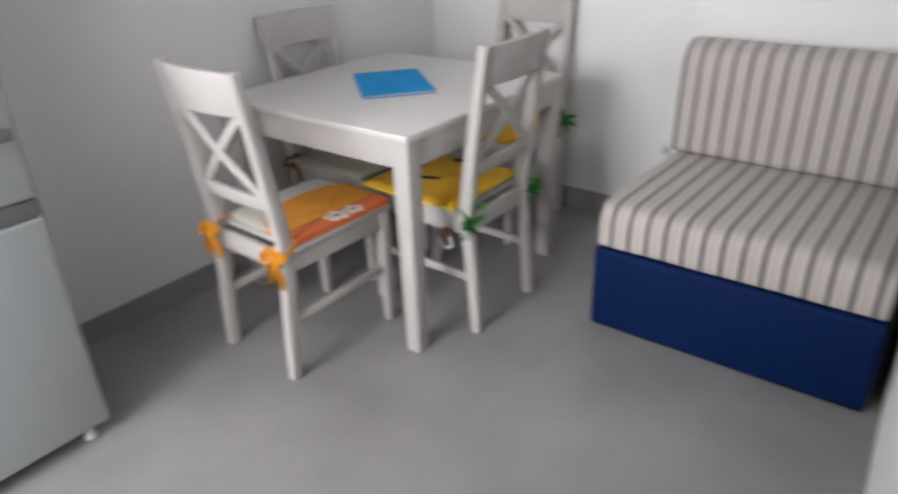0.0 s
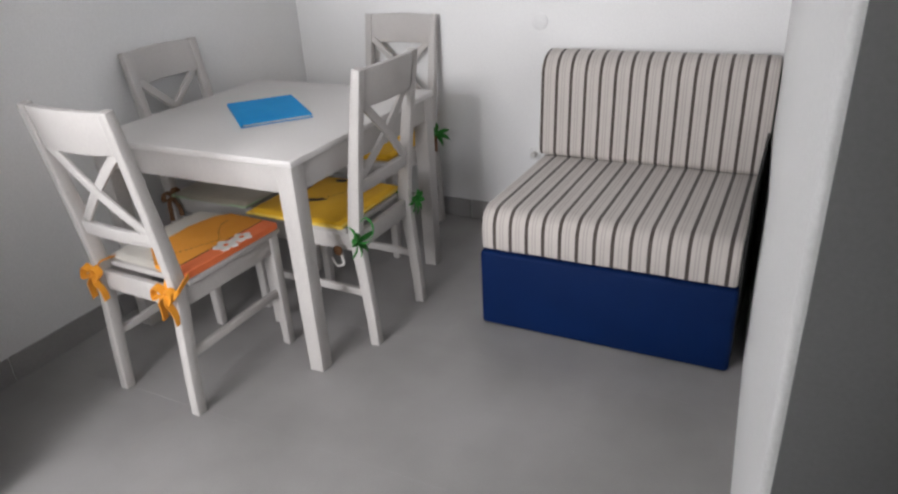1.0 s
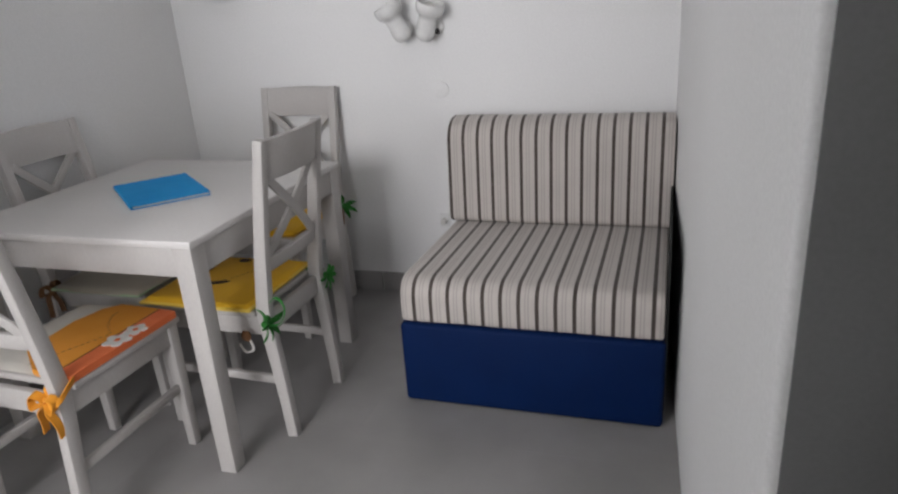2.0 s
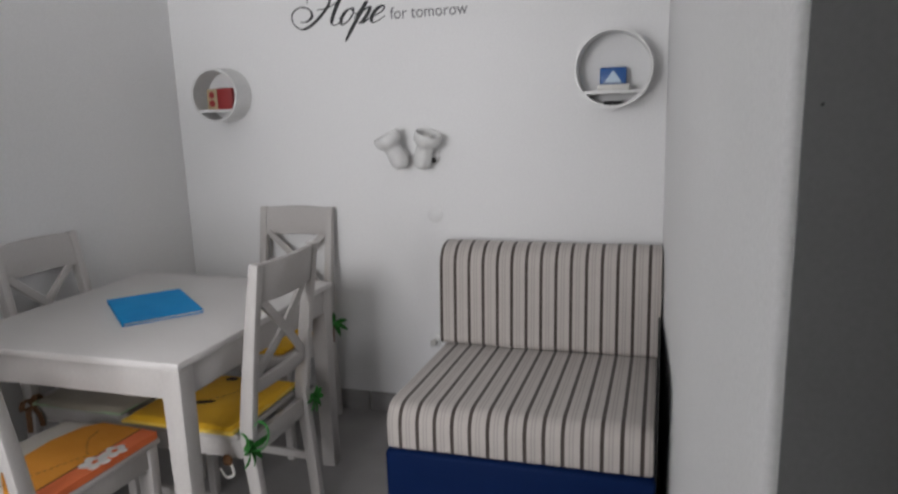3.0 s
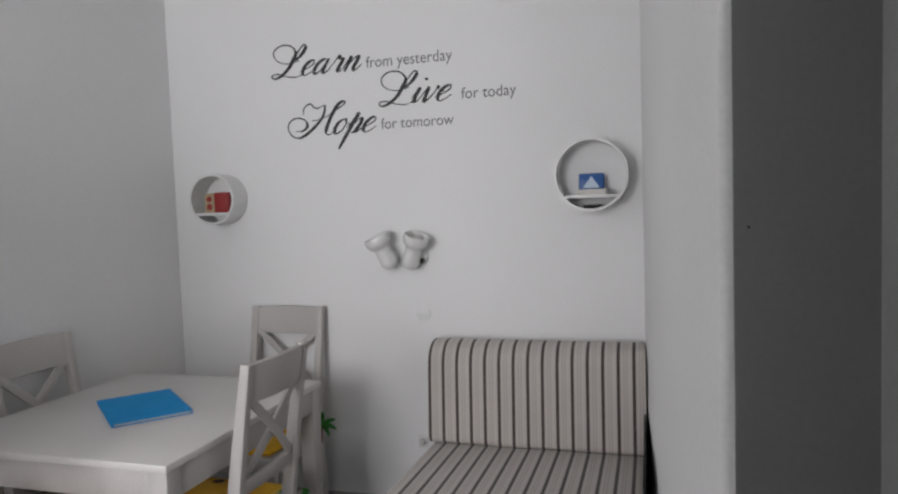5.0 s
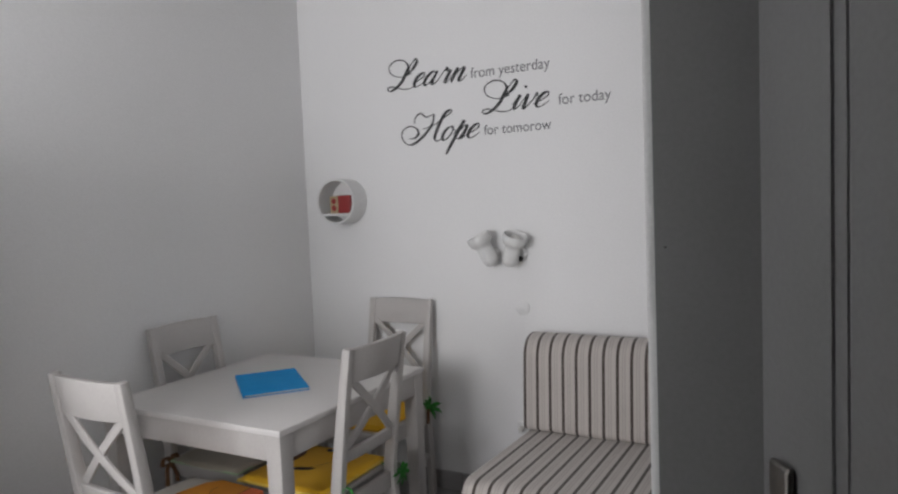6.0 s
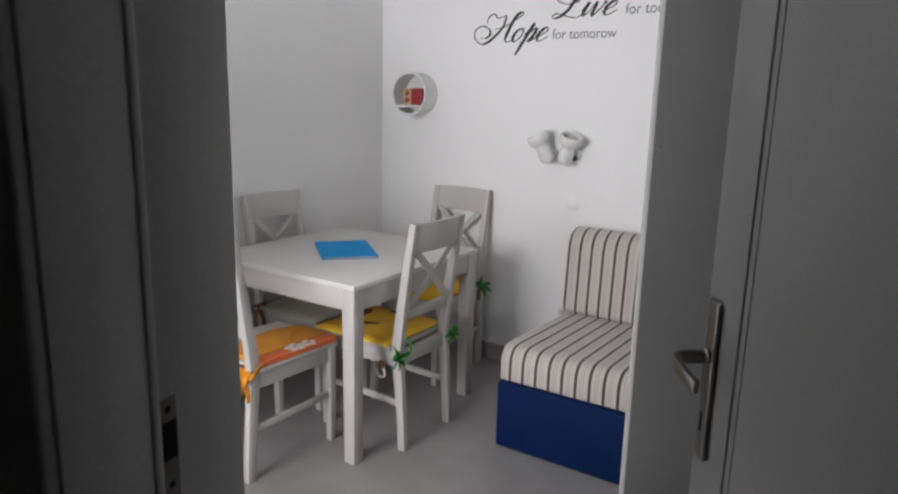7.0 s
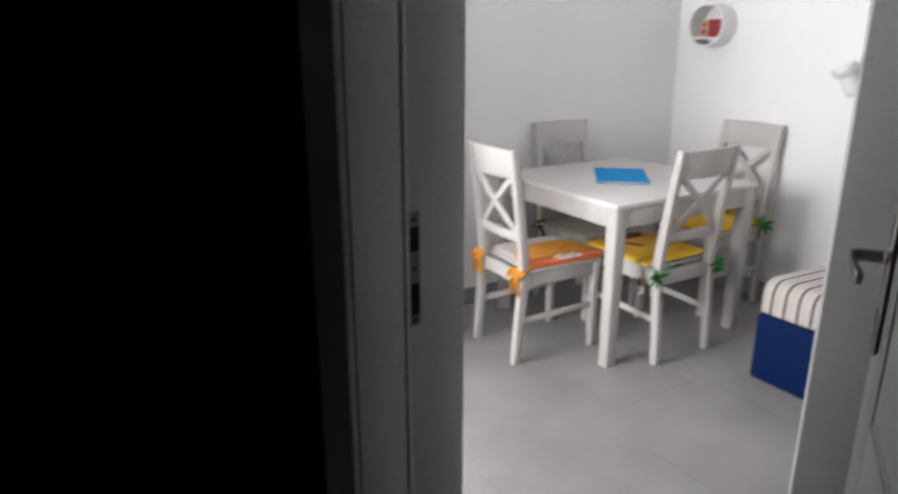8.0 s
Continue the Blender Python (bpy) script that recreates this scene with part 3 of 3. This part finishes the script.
part("strap", ribbon(smooth_path([(0.184, -0.160, 0.010), (0.196, -0.190, 0.006), (0.198, -0.222, -0.012), (0.180, -0.236, -0.026), (0.152, -0.228, -0.024)], 5), 0.020, 0.003, (0, 0.25, 1)), M_ORANGE, pa, "orange cloth strap")

# side chair: broad yellow pad with printed dark ovals, hung with green ties
pb = pad("seat_cushion", "yellow cotton seat pad with dark printed ovals and green ties", SEATS[1] @ Matrix.Translation((-0.012, 0, 0)), M_YELLOW, w=0.405, h=0.026, y0=-0.170, wave=0.006, seed=7)
part("piping", tube(smooth_path([(-0.196, -0.164, 0.013), (0.196, -0.164, 0.013), (0.196, 0.229, 0.013), (-0.196, 0.229, 0.013)], 1, True) + [Vector((-0.196, -0.164, 0.013))], 0.006), M_LEMON, pb, "pale yellow piped edge")
on_pad(pb, "printed_oval", ellipse(-0.050, 0.050, 0.012, 0.052, 0.35), M_INK, 0.0300, "dark printed oval", 0.0012)
on_pad(pb, "printed_oval", ellipse(0.150, 0.066, 0.014, 0.022, 0.2), M_INK, 0.0285, "dark printed oval", 0.0015)
on_pad(pb, "printed_patch", ellipse(0.03, 0.170, 0.085, 0.035, 0.05), M_BROWN, 0.0285, "brown printed patch", 0.003)
for k in range(16):
    t = k / 15
    on_pad(pb, "stitch", ellipse(0.16 - 0.25 * t, -0.02 + 0.12 * t - 0.05 * math.sin(3.1 * t), 0.0045, 0.0016, -0.5, 8), M_BROWN, 0.0305, "brown stitch", 0.0010)
PX = CW / 2 + 0.012
for s, sd in ((-1, 2), (1, 4)):
    leaf_tie(pb, (s * PX, -0.215, -0.028), M_GREEN, sd, "green leaf-shaped tie")
    part("strap", tube(smooth_path([(s * 0.16, -0.155, 0.012), (s * 0.170, -0.19, 0.0), (s * 0.180, -0.205, -0.012), (s * PX, -0.212, -0.026)], 4), 0.004), M_GREEN, pb)
part("ribbon_ring", ribbon(smooth_path([(-PX, -0.222, -0.030), (-PX + 0.006, -0.258, -0.026), (-PX + 0.018, -0.276, 0.004), (-PX + 0.030, -0.266, 0.034), (-PX + 0.040, -0.236, 0.044), (-PX + 0.034, -0.222, 0.030)], 5), 0.011, 0.0015, (1, 0.2, 0)), M_LEAF, pb, "bright green ribbon ring")
part("hanging_loop", tube(smooth_path([(-PX, -0.150, -0.080), (-PX - 0.010, -0.165, -0.112), (-PX - 0.008, -0.135, -0.124), (-PX - 0.004, -0.115, -0.100)], 5), 0.004), M_PETAL, pb, "white cord loop")
part("hanging_tag", pillow(-PX - 0.012, -PX + 0.006, -0.160, -0.125, -0.092, -0.052, 0.01, 0.002, 6, 6), M_BROWN, pb, "brown cloth tag")

# wall chair: flat sage pad that juts out past the seat, on brown ties
pc = pad("seat_cushion", "pale sage green seat pad askew on its chair, with brown ties", SEATS[2] @ Matrix.Translation((0.055, 0.038, 0)), M_SAGE, z=0.449, w=0.385, d=0.375, h=0.022, y0=-0.150, wave=0.001, seed=11)
part("piping", tube(smooth_path([(-0.184, -0.142, 0.010), (0.184, -0.142, 0.010), (0.185, 0.217, 0.010), (-0.185, 0.217, 0.010)], 1, True) + [Vector((-0.184, -0.142, 0.010))], 0.0045), M_SAGE2, pc, "pale green piping")
for s, sd in ((-1, 15), (1, 19)):
    tie_bow(pc, (s * (CW / 2 - 0.02), -0.165, -0.005), M_BROWN, 0.036, sd, "brown cloth bow")

# far chair: yellow pad that stands up a little at the back, with a leafy tie
pd = pad("seat_cushion", "yellow cotton seat pad with dark dots and a leafy green tie", SEATS[3], M_YELLOW, h=0.030, seed=13)
part("upright_flap", pillow(-0.15, 0.11, -0.012, 0.012, 0.02, 0.135, 0.04, 0.004, 12, 10), M_YELLOW, pd, "yellow head-shaped flap").matrix_local = pose(0.0, -0.135, 0.0, 8)
for x, z in ((-0.06, 0.10), (0.0, 0.055)):
    part("printed_dot", lathe([(0.0, 0.0), (0.011, 0.0), (0.011, 0.002), (0.0, 0.002)], pose(x, -0.125, z, -82), 14), M_INK, pd, "dark printed dot")
leaf_tie(pd, (-CW / 2 - 0.02, -0.150, 0.015), M_GREEN, 6, "green leaf-shaped tie")
part("tie_stem", tube([(-CW / 2 - 0.02, -0.15, 0.01), (-CW / 2 - 0.018, -0.152, -0.03), (-CW / 2 - 0.016, -0.150, -0.065)], 0.008), M_BROWN, pd, "brown cloth stem")

# ---- folder on the table ----
fold = thing("folder", "bright blue plastic folder lying shut on the table", "folder", pose(0.185, -0.930, TZ, 0, 0, -40))
FW, FD = 0.352, 0.245
part("back_cover", boxed(-FW / 2, FW / 2, -FD / 2, FD / 2, 0.0005, 0.002, 0), M_FOLDER, fold)
part("pages", boxed(-FW / 2 + 0.006, FW / 2 - 0.008, -FD / 2 + 0.006, FD / 2 - 0.006, 0.002, 0.010, 0), M_PAPER, fold, "white sheets")
part("front_cover", boxed(-FW / 2, FW / 2, -FD / 2, FD / 2, 0.010, 0.0118, 0), M_FOLDER, fold)
part("spine", boxed(-FW / 2, FW / 2, -FD / 2 - 0.003, -FD / 2, 0.0005, 0.0118, 0.001), M_FOLDER, fold)

# ---- sofa ----
SX0, SX1 = 1.0, 1.847
sofa = thing("armless_sofa", "armless single sofa bed with striped cushions on a navy base", "sofa", pose(SX0, 0, 0))
SW = SX1 - SX0
part("base", boxed(-0.005, SW, -0.890, -0.06, 0.004, 0.300, 0.016, 3), M_BLUE, sofa, "navy blue leatherette base")
# Black sheet put in for the shade between sofa and wall.
part("side_gap_shade", boxed(SW - 0.004, SW + 0.003, -0.86, -0.08, 0.05, 0.60, 0.002), M_BLACK, sofa, "black sheet standing for the shaded gap by the wall")


def cushion(profile, x0, x1, r=0.012):
    """A block cushion: a profile in y, z drawn out along x, with soft ends."""
    bm = bmesh.new()
    cy = sum(p[0] for p in profile) / len(profile)
    cz = sum(p[1] for p in profile) / len(profile)
    xs = [x0, x0 + r * 0.3, x0 + r] + [x0 + r + (x1 - x0 - 2 * r) * k / 12 for k in range(1, 12)] + [x1 - r, x1 - r * 0.3, x1]
    rings = []
    for i, x in enumerate(xs):
        k = {0: 0.016, 1: 0.005, len(xs) - 2: 0.005, len(xs) - 1: 0.016}.get(i, 0.0)
        ring = []
        for y, z in profile:
            d = Vector((y - cy, z - cz))
            d.length = max(d.length - k, 0)
            n = 0.0025 * noise.noise(Vector((x * 6, y * 7, z * 7)))
            ring.append(bm.verts.new((x, cy + d.x + n, cz + d.y + n)))
        rings.append(ring)
    n = len(profile)
    for a, b in zip(rings, rings[1:]):
        for k in range(n):
            bm.faces.new((a[k], a[(k + 1) % n], b[(k + 1) % n], b[k]))
    bm.faces.new(rings[0][::-1])
    bm.faces.new(rings[-1])
    return bm


def rounded(corners, radii, n=7):
    """A closed outline with each corner rounded."""
    out, k = [], len(corners)
    for i in range(k):
        p, a, b = Vector(corners[i]), Vector(corners[i - 1]), Vector(corners[(i + 1) % k])
        r = radii[i]
        p0, p1 = p + (a - p).normalized() * r, p + (b - p).normalized() * r
        for s in range(n):
            t = s / (n - 1)
            out.append(tuple((1 - t) ** 2 * p0 + 2 * t * (1 - t) * p + t * t * p1))
    return out


part("seat_cushion", cushion(rounded([(-0.880, 0.302), (-0.880, 0.452), (-0.10, 0.432), (-0.10, 0.302)], [0.02, 0.075, 0.03, 0.02]), 0.0, SW - 0.006), M_STRIPE, sofa, "cream cushion with grey stripes")
part("back_cushion", cushion(rounded([(-0.232, 0.437), (-0.205, 0.850), (-0.045, 0.852), (-0.03, 0.42)], [0.03, 0.10, 0.06, 0.03]), -0.020, SW + 0.005), M_STRIPE, sofa, "cream cushion with grey stripes")

# ---- fridge ----
fr = thing("fridge", "pale grey enamelled fridge with two doors on small feet", "fridge", pose(0, 0, 0))
FX, FY0, FY1 = 0.140, -2.720, -2.170
# Unseen upper part is drawn tall to keep window light off the left wall.
part("body", boxed(LX + 0.03, FX - 0.055, FY0, FY1, 0.045, 1.72, 0.008), M_FRIDGE, fr)
part("lower_door", boxed(FX - 0.050, FX, FY0, FY1, 0.05, 0.685, 0.010, 3), M_FRIDGE, fr)
part("upper_door", boxed(FX - 0.050, FX, FY0, FY1, 0.735, 1.72, 0.010, 3), M_FRIDGE, fr)
part("trim_strip", boxed(FX - 0.054, FX - 0.006, FY0 + 0.002, FY1 - 0.002, 0.688, 0.732, 0.002), M_SEAL, fr, "grey trim strip between the doors")
part("handle", boxed(FX, FX + 0.022, FY1 - 0.11, FY1 - 0.02, 0.885, 0.915, 0.006), M_SEAL, fr, "grey plastic handle")
for x in (LX + 0.06, FX - 0.09):
    for y in (FY0 + 0.03, FY1 - 0.05):
        part("foot", lathe([(0.016, 0.0), (0.018, 0.004), (0.014, 0.02), (0.014, 0.046)], pose(x + 0.05, y, 0), 14, True), M_WHITE, fr)


# ---- wall things ----
def ring_shelf(x, z, R, depth, plank, label):
    s = thing("ring_shelf", label, "shelf", pose(x, 0, z), "round wall shelves")
    prof = [(R - 0.010, 0.002), (R, 0.002), (R, depth), (R - 0.010, depth), (R - 0.010, 0.002)]
    part("ring", lathe(prof, pose(0, 0, 0, 90), 64), M_WHITE, s)
    half = math.sqrt((R - 0.010) ** 2 - plank ** 2)
    part("plank", boxed(-half, half, -depth + 0.004, -0.003, plank - 0.006, plank + 0.006, 0.001), M_WHITE, s)
    return s


RD = 0.12
ring_shelf(1.654, 1.518, 0.145, RD, -0.086, "large white round wall shelf with one plank")
ring_shelf(-0.071, 1.479, 0.118, RD, -0.068, "small white round wall shelf with one plank")

book = thing("book", "blue book with a pale triangle, upright on the round shelf", "book", pose(1.652, -0.055, 1.518 - 0.080, -8, 0, 0))
part("cover", boxed(-0.050, 0.050, -0.012, 0.012, 0.022, 0.086, 0.006, 3), M_COVERBLUE, book)
bm = bmesh.new()
tri = [bm.verts.new(p) for p in ((-0.034, -0.0135, 0.026), (0.034, -0.0135, 0.026), (0.0, -0.0135, 0.074))]
bm.faces.new(tri)
ext = bmesh.ops.extrude_face_region(bm, geom=list(bm.faces))
bmesh.ops.translate(bm, vec=(0, 0.0012, 0), verts=[v for v in ext["geom"] if isinstance(v, bmesh.types.BMVert)])
part("printed_triangle", bm, M_PALE, book, "pale blue printed triangle", smooth=False)
lying = thing("booklet", "white booklet lying flat under the blue book", "book", pose(1.655, -0.062, 1.518 - 0.080))
part("pages", boxed(-0.056, 0.060, -0.048, 0.048, 0.0, 0.022, 0.002), M_PAPER, lying)
# Added black slab: stands for the dark band of shade below the plank.
shade_slab = thing("card_case", "flat black slab standing for shade at the bottom of the round shelf", "case", pose(1.656, -0.066, 1.518 - 0.1345))
part("case", boxed(-0.034, 0.034, -0.046, 0.040, 0.0, 0.011, 0.002), M_BLACK, shade_slab)
part("upper_slab", boxed(-0.036, 0.036, -0.047, 0.041, 0.0112, 0.0150, 0.001), M_BLACK, shade_slab)
tin = thing("gift_box", "red box with a tan patterned side on the shelf", "box", pose(-0.068, -0.058, 1.479 - 0.062) @ Matrix.Scale(1.14, 4))
part("box", boxed(-0.006, 0.062, -0.030, 0.030, 0.0, 0.082, 0.004), M_RED, tin)
side = part("patterned_side", boxed(-0.052, -0.0065, -0.030, 0.030, 0.0, 0.080, 0.004), M_TAN, tin, "tan side with dark red shapes")
for z, r in ((0.056, 0.013), (0.024, 0.014)):
    part("printed_shape", lathe([(0.0, 0.0), (r, 0.0), (r * 0.9, 0.0015), (0.0, 0.0015)], pose(-0.029, -0.030, z, 90), 12), M_RED, side, "dark red printed shape")


def wall_spot(x, z, tilt, turn, seed):
    """A glazed spot: round wall cup, tapered body and a belled mouth."""
    s = thing("wall_lamp", "small white glazed wall lamp with a belled shade", "lamp", pose(x, 0, z), "wall lamps")
    part("wall_cup", lathe([(0.034, 0.0), (0.034, 0.012), (0.028, 0.022), (0.0, 0.026)], pose(0.012, 0, -0.045, 90), 24, True), M_CERAMIC, s)
    m = pose(0, -0.075, -0.018) @ pose(0, 0, 0, tilt, turn, 0) @ Matrix.Scale(1.2, 4)
    prof = [(0.0, -0.066), (0.020, -0.064), (0.030, -0.052), (0.033, -0.035), (0.030, 0.0), (0.031, 0.016), (0.043, 0.030), (0.048, 0.046), (0.046, 0.062), (0.042, 0.062), (0.040, 0.045), (0.026, 0.018), (0.024, -0.03), (0.0, -0.034)]
    part("shade", lathe(smooth_profile(prof), m, 32), M_CERAMIC, s)
    part("bulb", lathe([(0.0, 0.02), (0.012, 0.022), (0.022, 0.036), (0.022, 0.048), (0.012, 0.057), (0.0, 0.058)], m, 20), M_PAPER, s, "unlit frosted bulb")
    part("arm", tube(smooth_path([(0.012, -0.015, -0.045), (0.010, -0.04, -0.048), (0.004, -0.06, -0.035)], 4), 0.008), M_CERAMIC, s)
    return s


def smooth_profile(prof):
    return [(max(p.x, 0.0), p.y) for p in smooth_path([(a, b, 0) for a, b in prof], 3)]


wall_spot(0.757, 1.240, 14, -24, 1)
lampb = wall_spot(0.892, 1.240, 12, 20, 2)
part("screw_cap", lathe([(0.012, 0.0), (0.012, 0.006), (0.0, 0.008)], pose(0.026, -0.034, -0.062, 90), 14), M_INK, lampb, "black screw cap")

cover = thing("wall_cover", "small round white blanking cover on the wall", "cover", pose(0.905, 0, 0.942))
part("disc", lathe([(0.034, 0.0), (0.034, 0.005), (0.029, 0.008), (0.0, 0.0085)], pose(0, 0, 0, 90), 32), M_WALL, cover)
part("notch", boxed(-0.012, 0.012, -0.010, -0.008, -0.003, 0.003, 0.001), M_WALL, cover)
sock = thing("wall_socket", "small white wall socket beside the sofa", "socket", pose(0.885, 0, 0.365))
part("plate", boxed(-0.024, 0.024, -0.010, 0.0, -0.030, 0.030, 0.004), M_WHITE, sock)
part("plug", lathe([(0.014, 0.0), (0.014, 0.02), (0.010, 0.028), (0.0, 0.028)], pose(0, -0.010, 0, 90), 16), M_PAPER, sock)
nail = thing("nail", "small dark nail in the wall", "nail", pose(1.970, CORNER - 0.006, 1.382))
part("head", lathe([(0.0013, 0.0), (0.0013, 0.003), (0.0, 0.0038)], pose(0, 0, 0, 90), 10), M_INK, nail)

# ---- lettering on the back wall ----
GLYPHS = {
    "e": [[(-0.1, 0.25), (0.25, 0.42), (0.58, 0.72), (0.50, 0.98), (0.22, 0.88), (0.06, 0.45), (0.22, 0.03), (0.52, 0.06), (0.85, 0.36)]],
    "a": [[(0.66, 0.82), (0.42, 1.0), (0.12, 0.75), (0.04, 0.35), (0.20, 0.0), (0.48, 0.28), (0.68, 0.95)], [(0.70, 1.0), (0.64, 0.4), (0.70, 0.04), (0.88, 0.08), (1.08, 0.36)]],
    "r": [[(0.0, 0.30), (0.18, 0.85), (0.30, 1.14), (0.36, 0.90), (0.62, 0.92), (0.62, 0.5), (0.60, 0.10), (0.76, 0.04), (0.98, 0.34)]],
    "n": [[(-0.02, 0.35), (0.18, 0.98), (0.20, 0.70), (0.18, 0.0)], [(0.20, 0.30), (0.42, 0.80), (0.64, 1.0), (0.70, 0.75), (0.66, 0.25), (0.74, 0.02), (0.92, 0.10), (1.10, 0.40)]],
    "i": [[(-0.02, 0.35), (0.18, 0.98), (0.16, 0.45), (0.20, 0.04), (0.36, 0.08), (0.55, 0.36)], [(0.24, 1.50), (0.27, 1.55), (0.30, 1.50), (0.27, 1.46)]],
    "v": [[(-0.02, 0.35), (0.16, 0.98), (0.24, 0.60), (0.30, 0.04), (0.44, 0.06), (0.70, 0.60), (0.72, 1.0), (0.84, 0.80), (1.0, 0.74)]],
    "o": [[(0.48, 1.0), (0.16, 0.85), (0.05, 0.40), (0.24, 0.0), (0.54, 0.20), (0.64, 0.65), (0.48, 1.0), (0.60, 0.78), (0.90, 0.62)]],
    "p": [[(-0.02, 0.35), (0.28, 1.35), (0.22, 0.6), (0.14, -0.4), (0.10, -1.05)], [(0.20, 0.30), (0.44, 0.85), (0.66, 0.98), (0.72, 0.60), (0.58, 0.10), (0.38, 0.02)], [(0.40, 0.03), (0.70, 0.04), (1.0, 0.36)]],
    "L": [[(1.86, 1.08), (1.07, 0.90), (0.36, 1.19), (0.19, 1.79), (0.71, 2.19), (1.36, 2.09), (1.67, 1.61), (1.47, 1.15), (1.14, 0.56), (0.61, 0.08), (0.14, -0.08), (0.0, 0.14), (0.36, 0.24), (1.07, 0.0), (1.64, -0.07), (2.19, 0.17)],
          [(1.50, 1.26), (1.86, 1.72), (2.21, 2.11), (2.33, 1.89), (1.93, 1.33), (1.36, 1.02)]],
    "H": [[(2.46, 2.05), (2.31, 1.33), (1.79, 0.64), (1.07, 0.03), (0.50, -0.12), (0.03, 0.29), (0.0, 0.90), (0.50, 1.27), (1.07, 1.11), (1.23, 0.66), (0.89, 0.34), (0.46, 0.36)],
          [(0.97, 1.47), (1.09, 1.96), (1.49, 2.19), (1.86, 1.86), (2.46, 2.05)],
          [(1.57, 1.01), (2.36, 1.18), (3.21, 1.68), (3.74, 2.08), (3.60, 2.21), (3.21, 1.91), (2.71, 1.00), (2.43, 0.20), (2.64, -0.02), (3.07, 0.27)]],
}
ADVANCE = {"e": 0.80, "a": 1.02, "r": 0.92, "n": 1.05, "i": 0.52, "v": 0.95, "o": 0.85, "p": 0.98, "L": 1.85, "H": 2.80}


def script_word(word, x0, x1, z, xh, parent):
    """A pen-written word on the wall: thin upstrokes, broad downstrokes."""
    bm = bmesh.new()
    pen, strokes, slant = 0.0, [], 0.50
    for ch in word:
        for s in GLYPHS[ch]:
            strokes.append([(pen + x + (0 if ch in "LH" else slant * y), y) for x, y in s])
        pen += ADVANCE[ch]
    lo = min(x for s in strokes for x, _ in s)
    hi = max(x for s in strokes for x, _ in s)
    k = (x1 - x0) / (hi - lo)
    for i, s in enumerate(strokes):
        pts = smooth_path([((x - lo) * k + x0, y * xh, 0) for x, y in s], 9)
        y0 = -0.0012 - 0.00003 * i
        rows = []
        for j, p in enumerate(pts):
            d = (pts[min(j + 1, len(pts) - 1)] - pts[max(j - 1, 0)]).normalized()
            down = abs(d.dot(Vector((slant, 1, 0)).normalized()))
            if d.y > 0:
                down *= 0.25
            wid = xh * (0.092 + 0.165 * down ** 2.0) * (0.55 + 0.45 * min(1, 4 * min(j, len(pts) - 1 - j) / len(pts)))
            nor = Vector((-d.y, d.x, 0))
            rows.append([bm.verts.new((q.x, yy, z + q.y)) for q, yy in ((p + nor * wid / 2, y0), (p - nor * wid / 2, y0), (p - nor * wid / 2, -0.0002), (p + nor * wid / 2, -0.0002))])
        for a, b in zip(rows, rows[1:]):
            for q in range(4):
                bm.faces.new((a[q], a[(q + 1) % 4], b[(q + 1) % 4], b[q]))
        bm.faces.new(rows[0])
        bm.faces.new(rows[-1][::-1])
    return part("script_word", bm, M_VINYL, parent, "black script word", smooth=False)


def print_words(text, x0, x1, z, parent):
    """Plain small words from the built-in font, fitted to a width."""
    cu = bpy.data.curves.new("words", "FONT")
    cu.body, cu.size, cu.extrude = text, 1.0, 0.004
    tmp = new("words", cu)
    bpy.context.view_layer.update()
    me = bpy.data.meshes.new_from_object(tmp.evaluated_get(bpy.context.evaluated_depsgraph_get()))
    bpy.data.objects.remove(tmp)
    co = [v.co.copy() for v in me.vertices]
    lo, hi = min(c.x for c in co), max(c.x for c in co)
    k = (x1 - x0) / (hi - lo)
    for v in me.vertices:
        c = v.co
        v.co = Vector(((c.x - lo) * k + x0, -0.0006 - c.z * 0.1, z + c.y * k * 1.08))
    me.materials.append(M_VINYL2)
    ob = new("small_print", me)
    ob.parent = parent
    ob["label"] = "small grey printed words"
    return ob


sign = thing("wall_lettering", "black script lettering stuck on the white wall", "wall sticker")
script_word("Learn", 0.207, 0.656, 2.029, 0.065, sign)
print_words("from yesterday", 0.677, 1.074, 2.036, sign)
script_word("Live", 0.733, 1.066, 1.867, 0.065, sign)
print_words("for today", 1.109, 1.347, 1.868, sign)
script_word("Hope", 0.282, 0.714, 1.755, 0.065, sign)
print_words("for tomorow", 0.737, 1.072, 1.763, sign)

# ---- floor tiles ----
TILE, JX, JY = 0.60, 0.30, -1.08
tile_mesh = None
for i in range(-2, 9):
    for j in range(-13, 3):
        if tile_mesh is None:
            t0 = part("floor_tile", boxed(0.00015, TILE - 0.00015, 0.00015, TILE - 0.00015, -0.010, 0.0, 0.0001, 1), M_FLOOR, floor, smooth=False)
            tile_mesh = t0.data
        else:
            t0 = new("floor_tile", tile_mesh)
            t0.parent = floor
        t0.location = (JX + TILE * i, JY + TILE * j, 0)
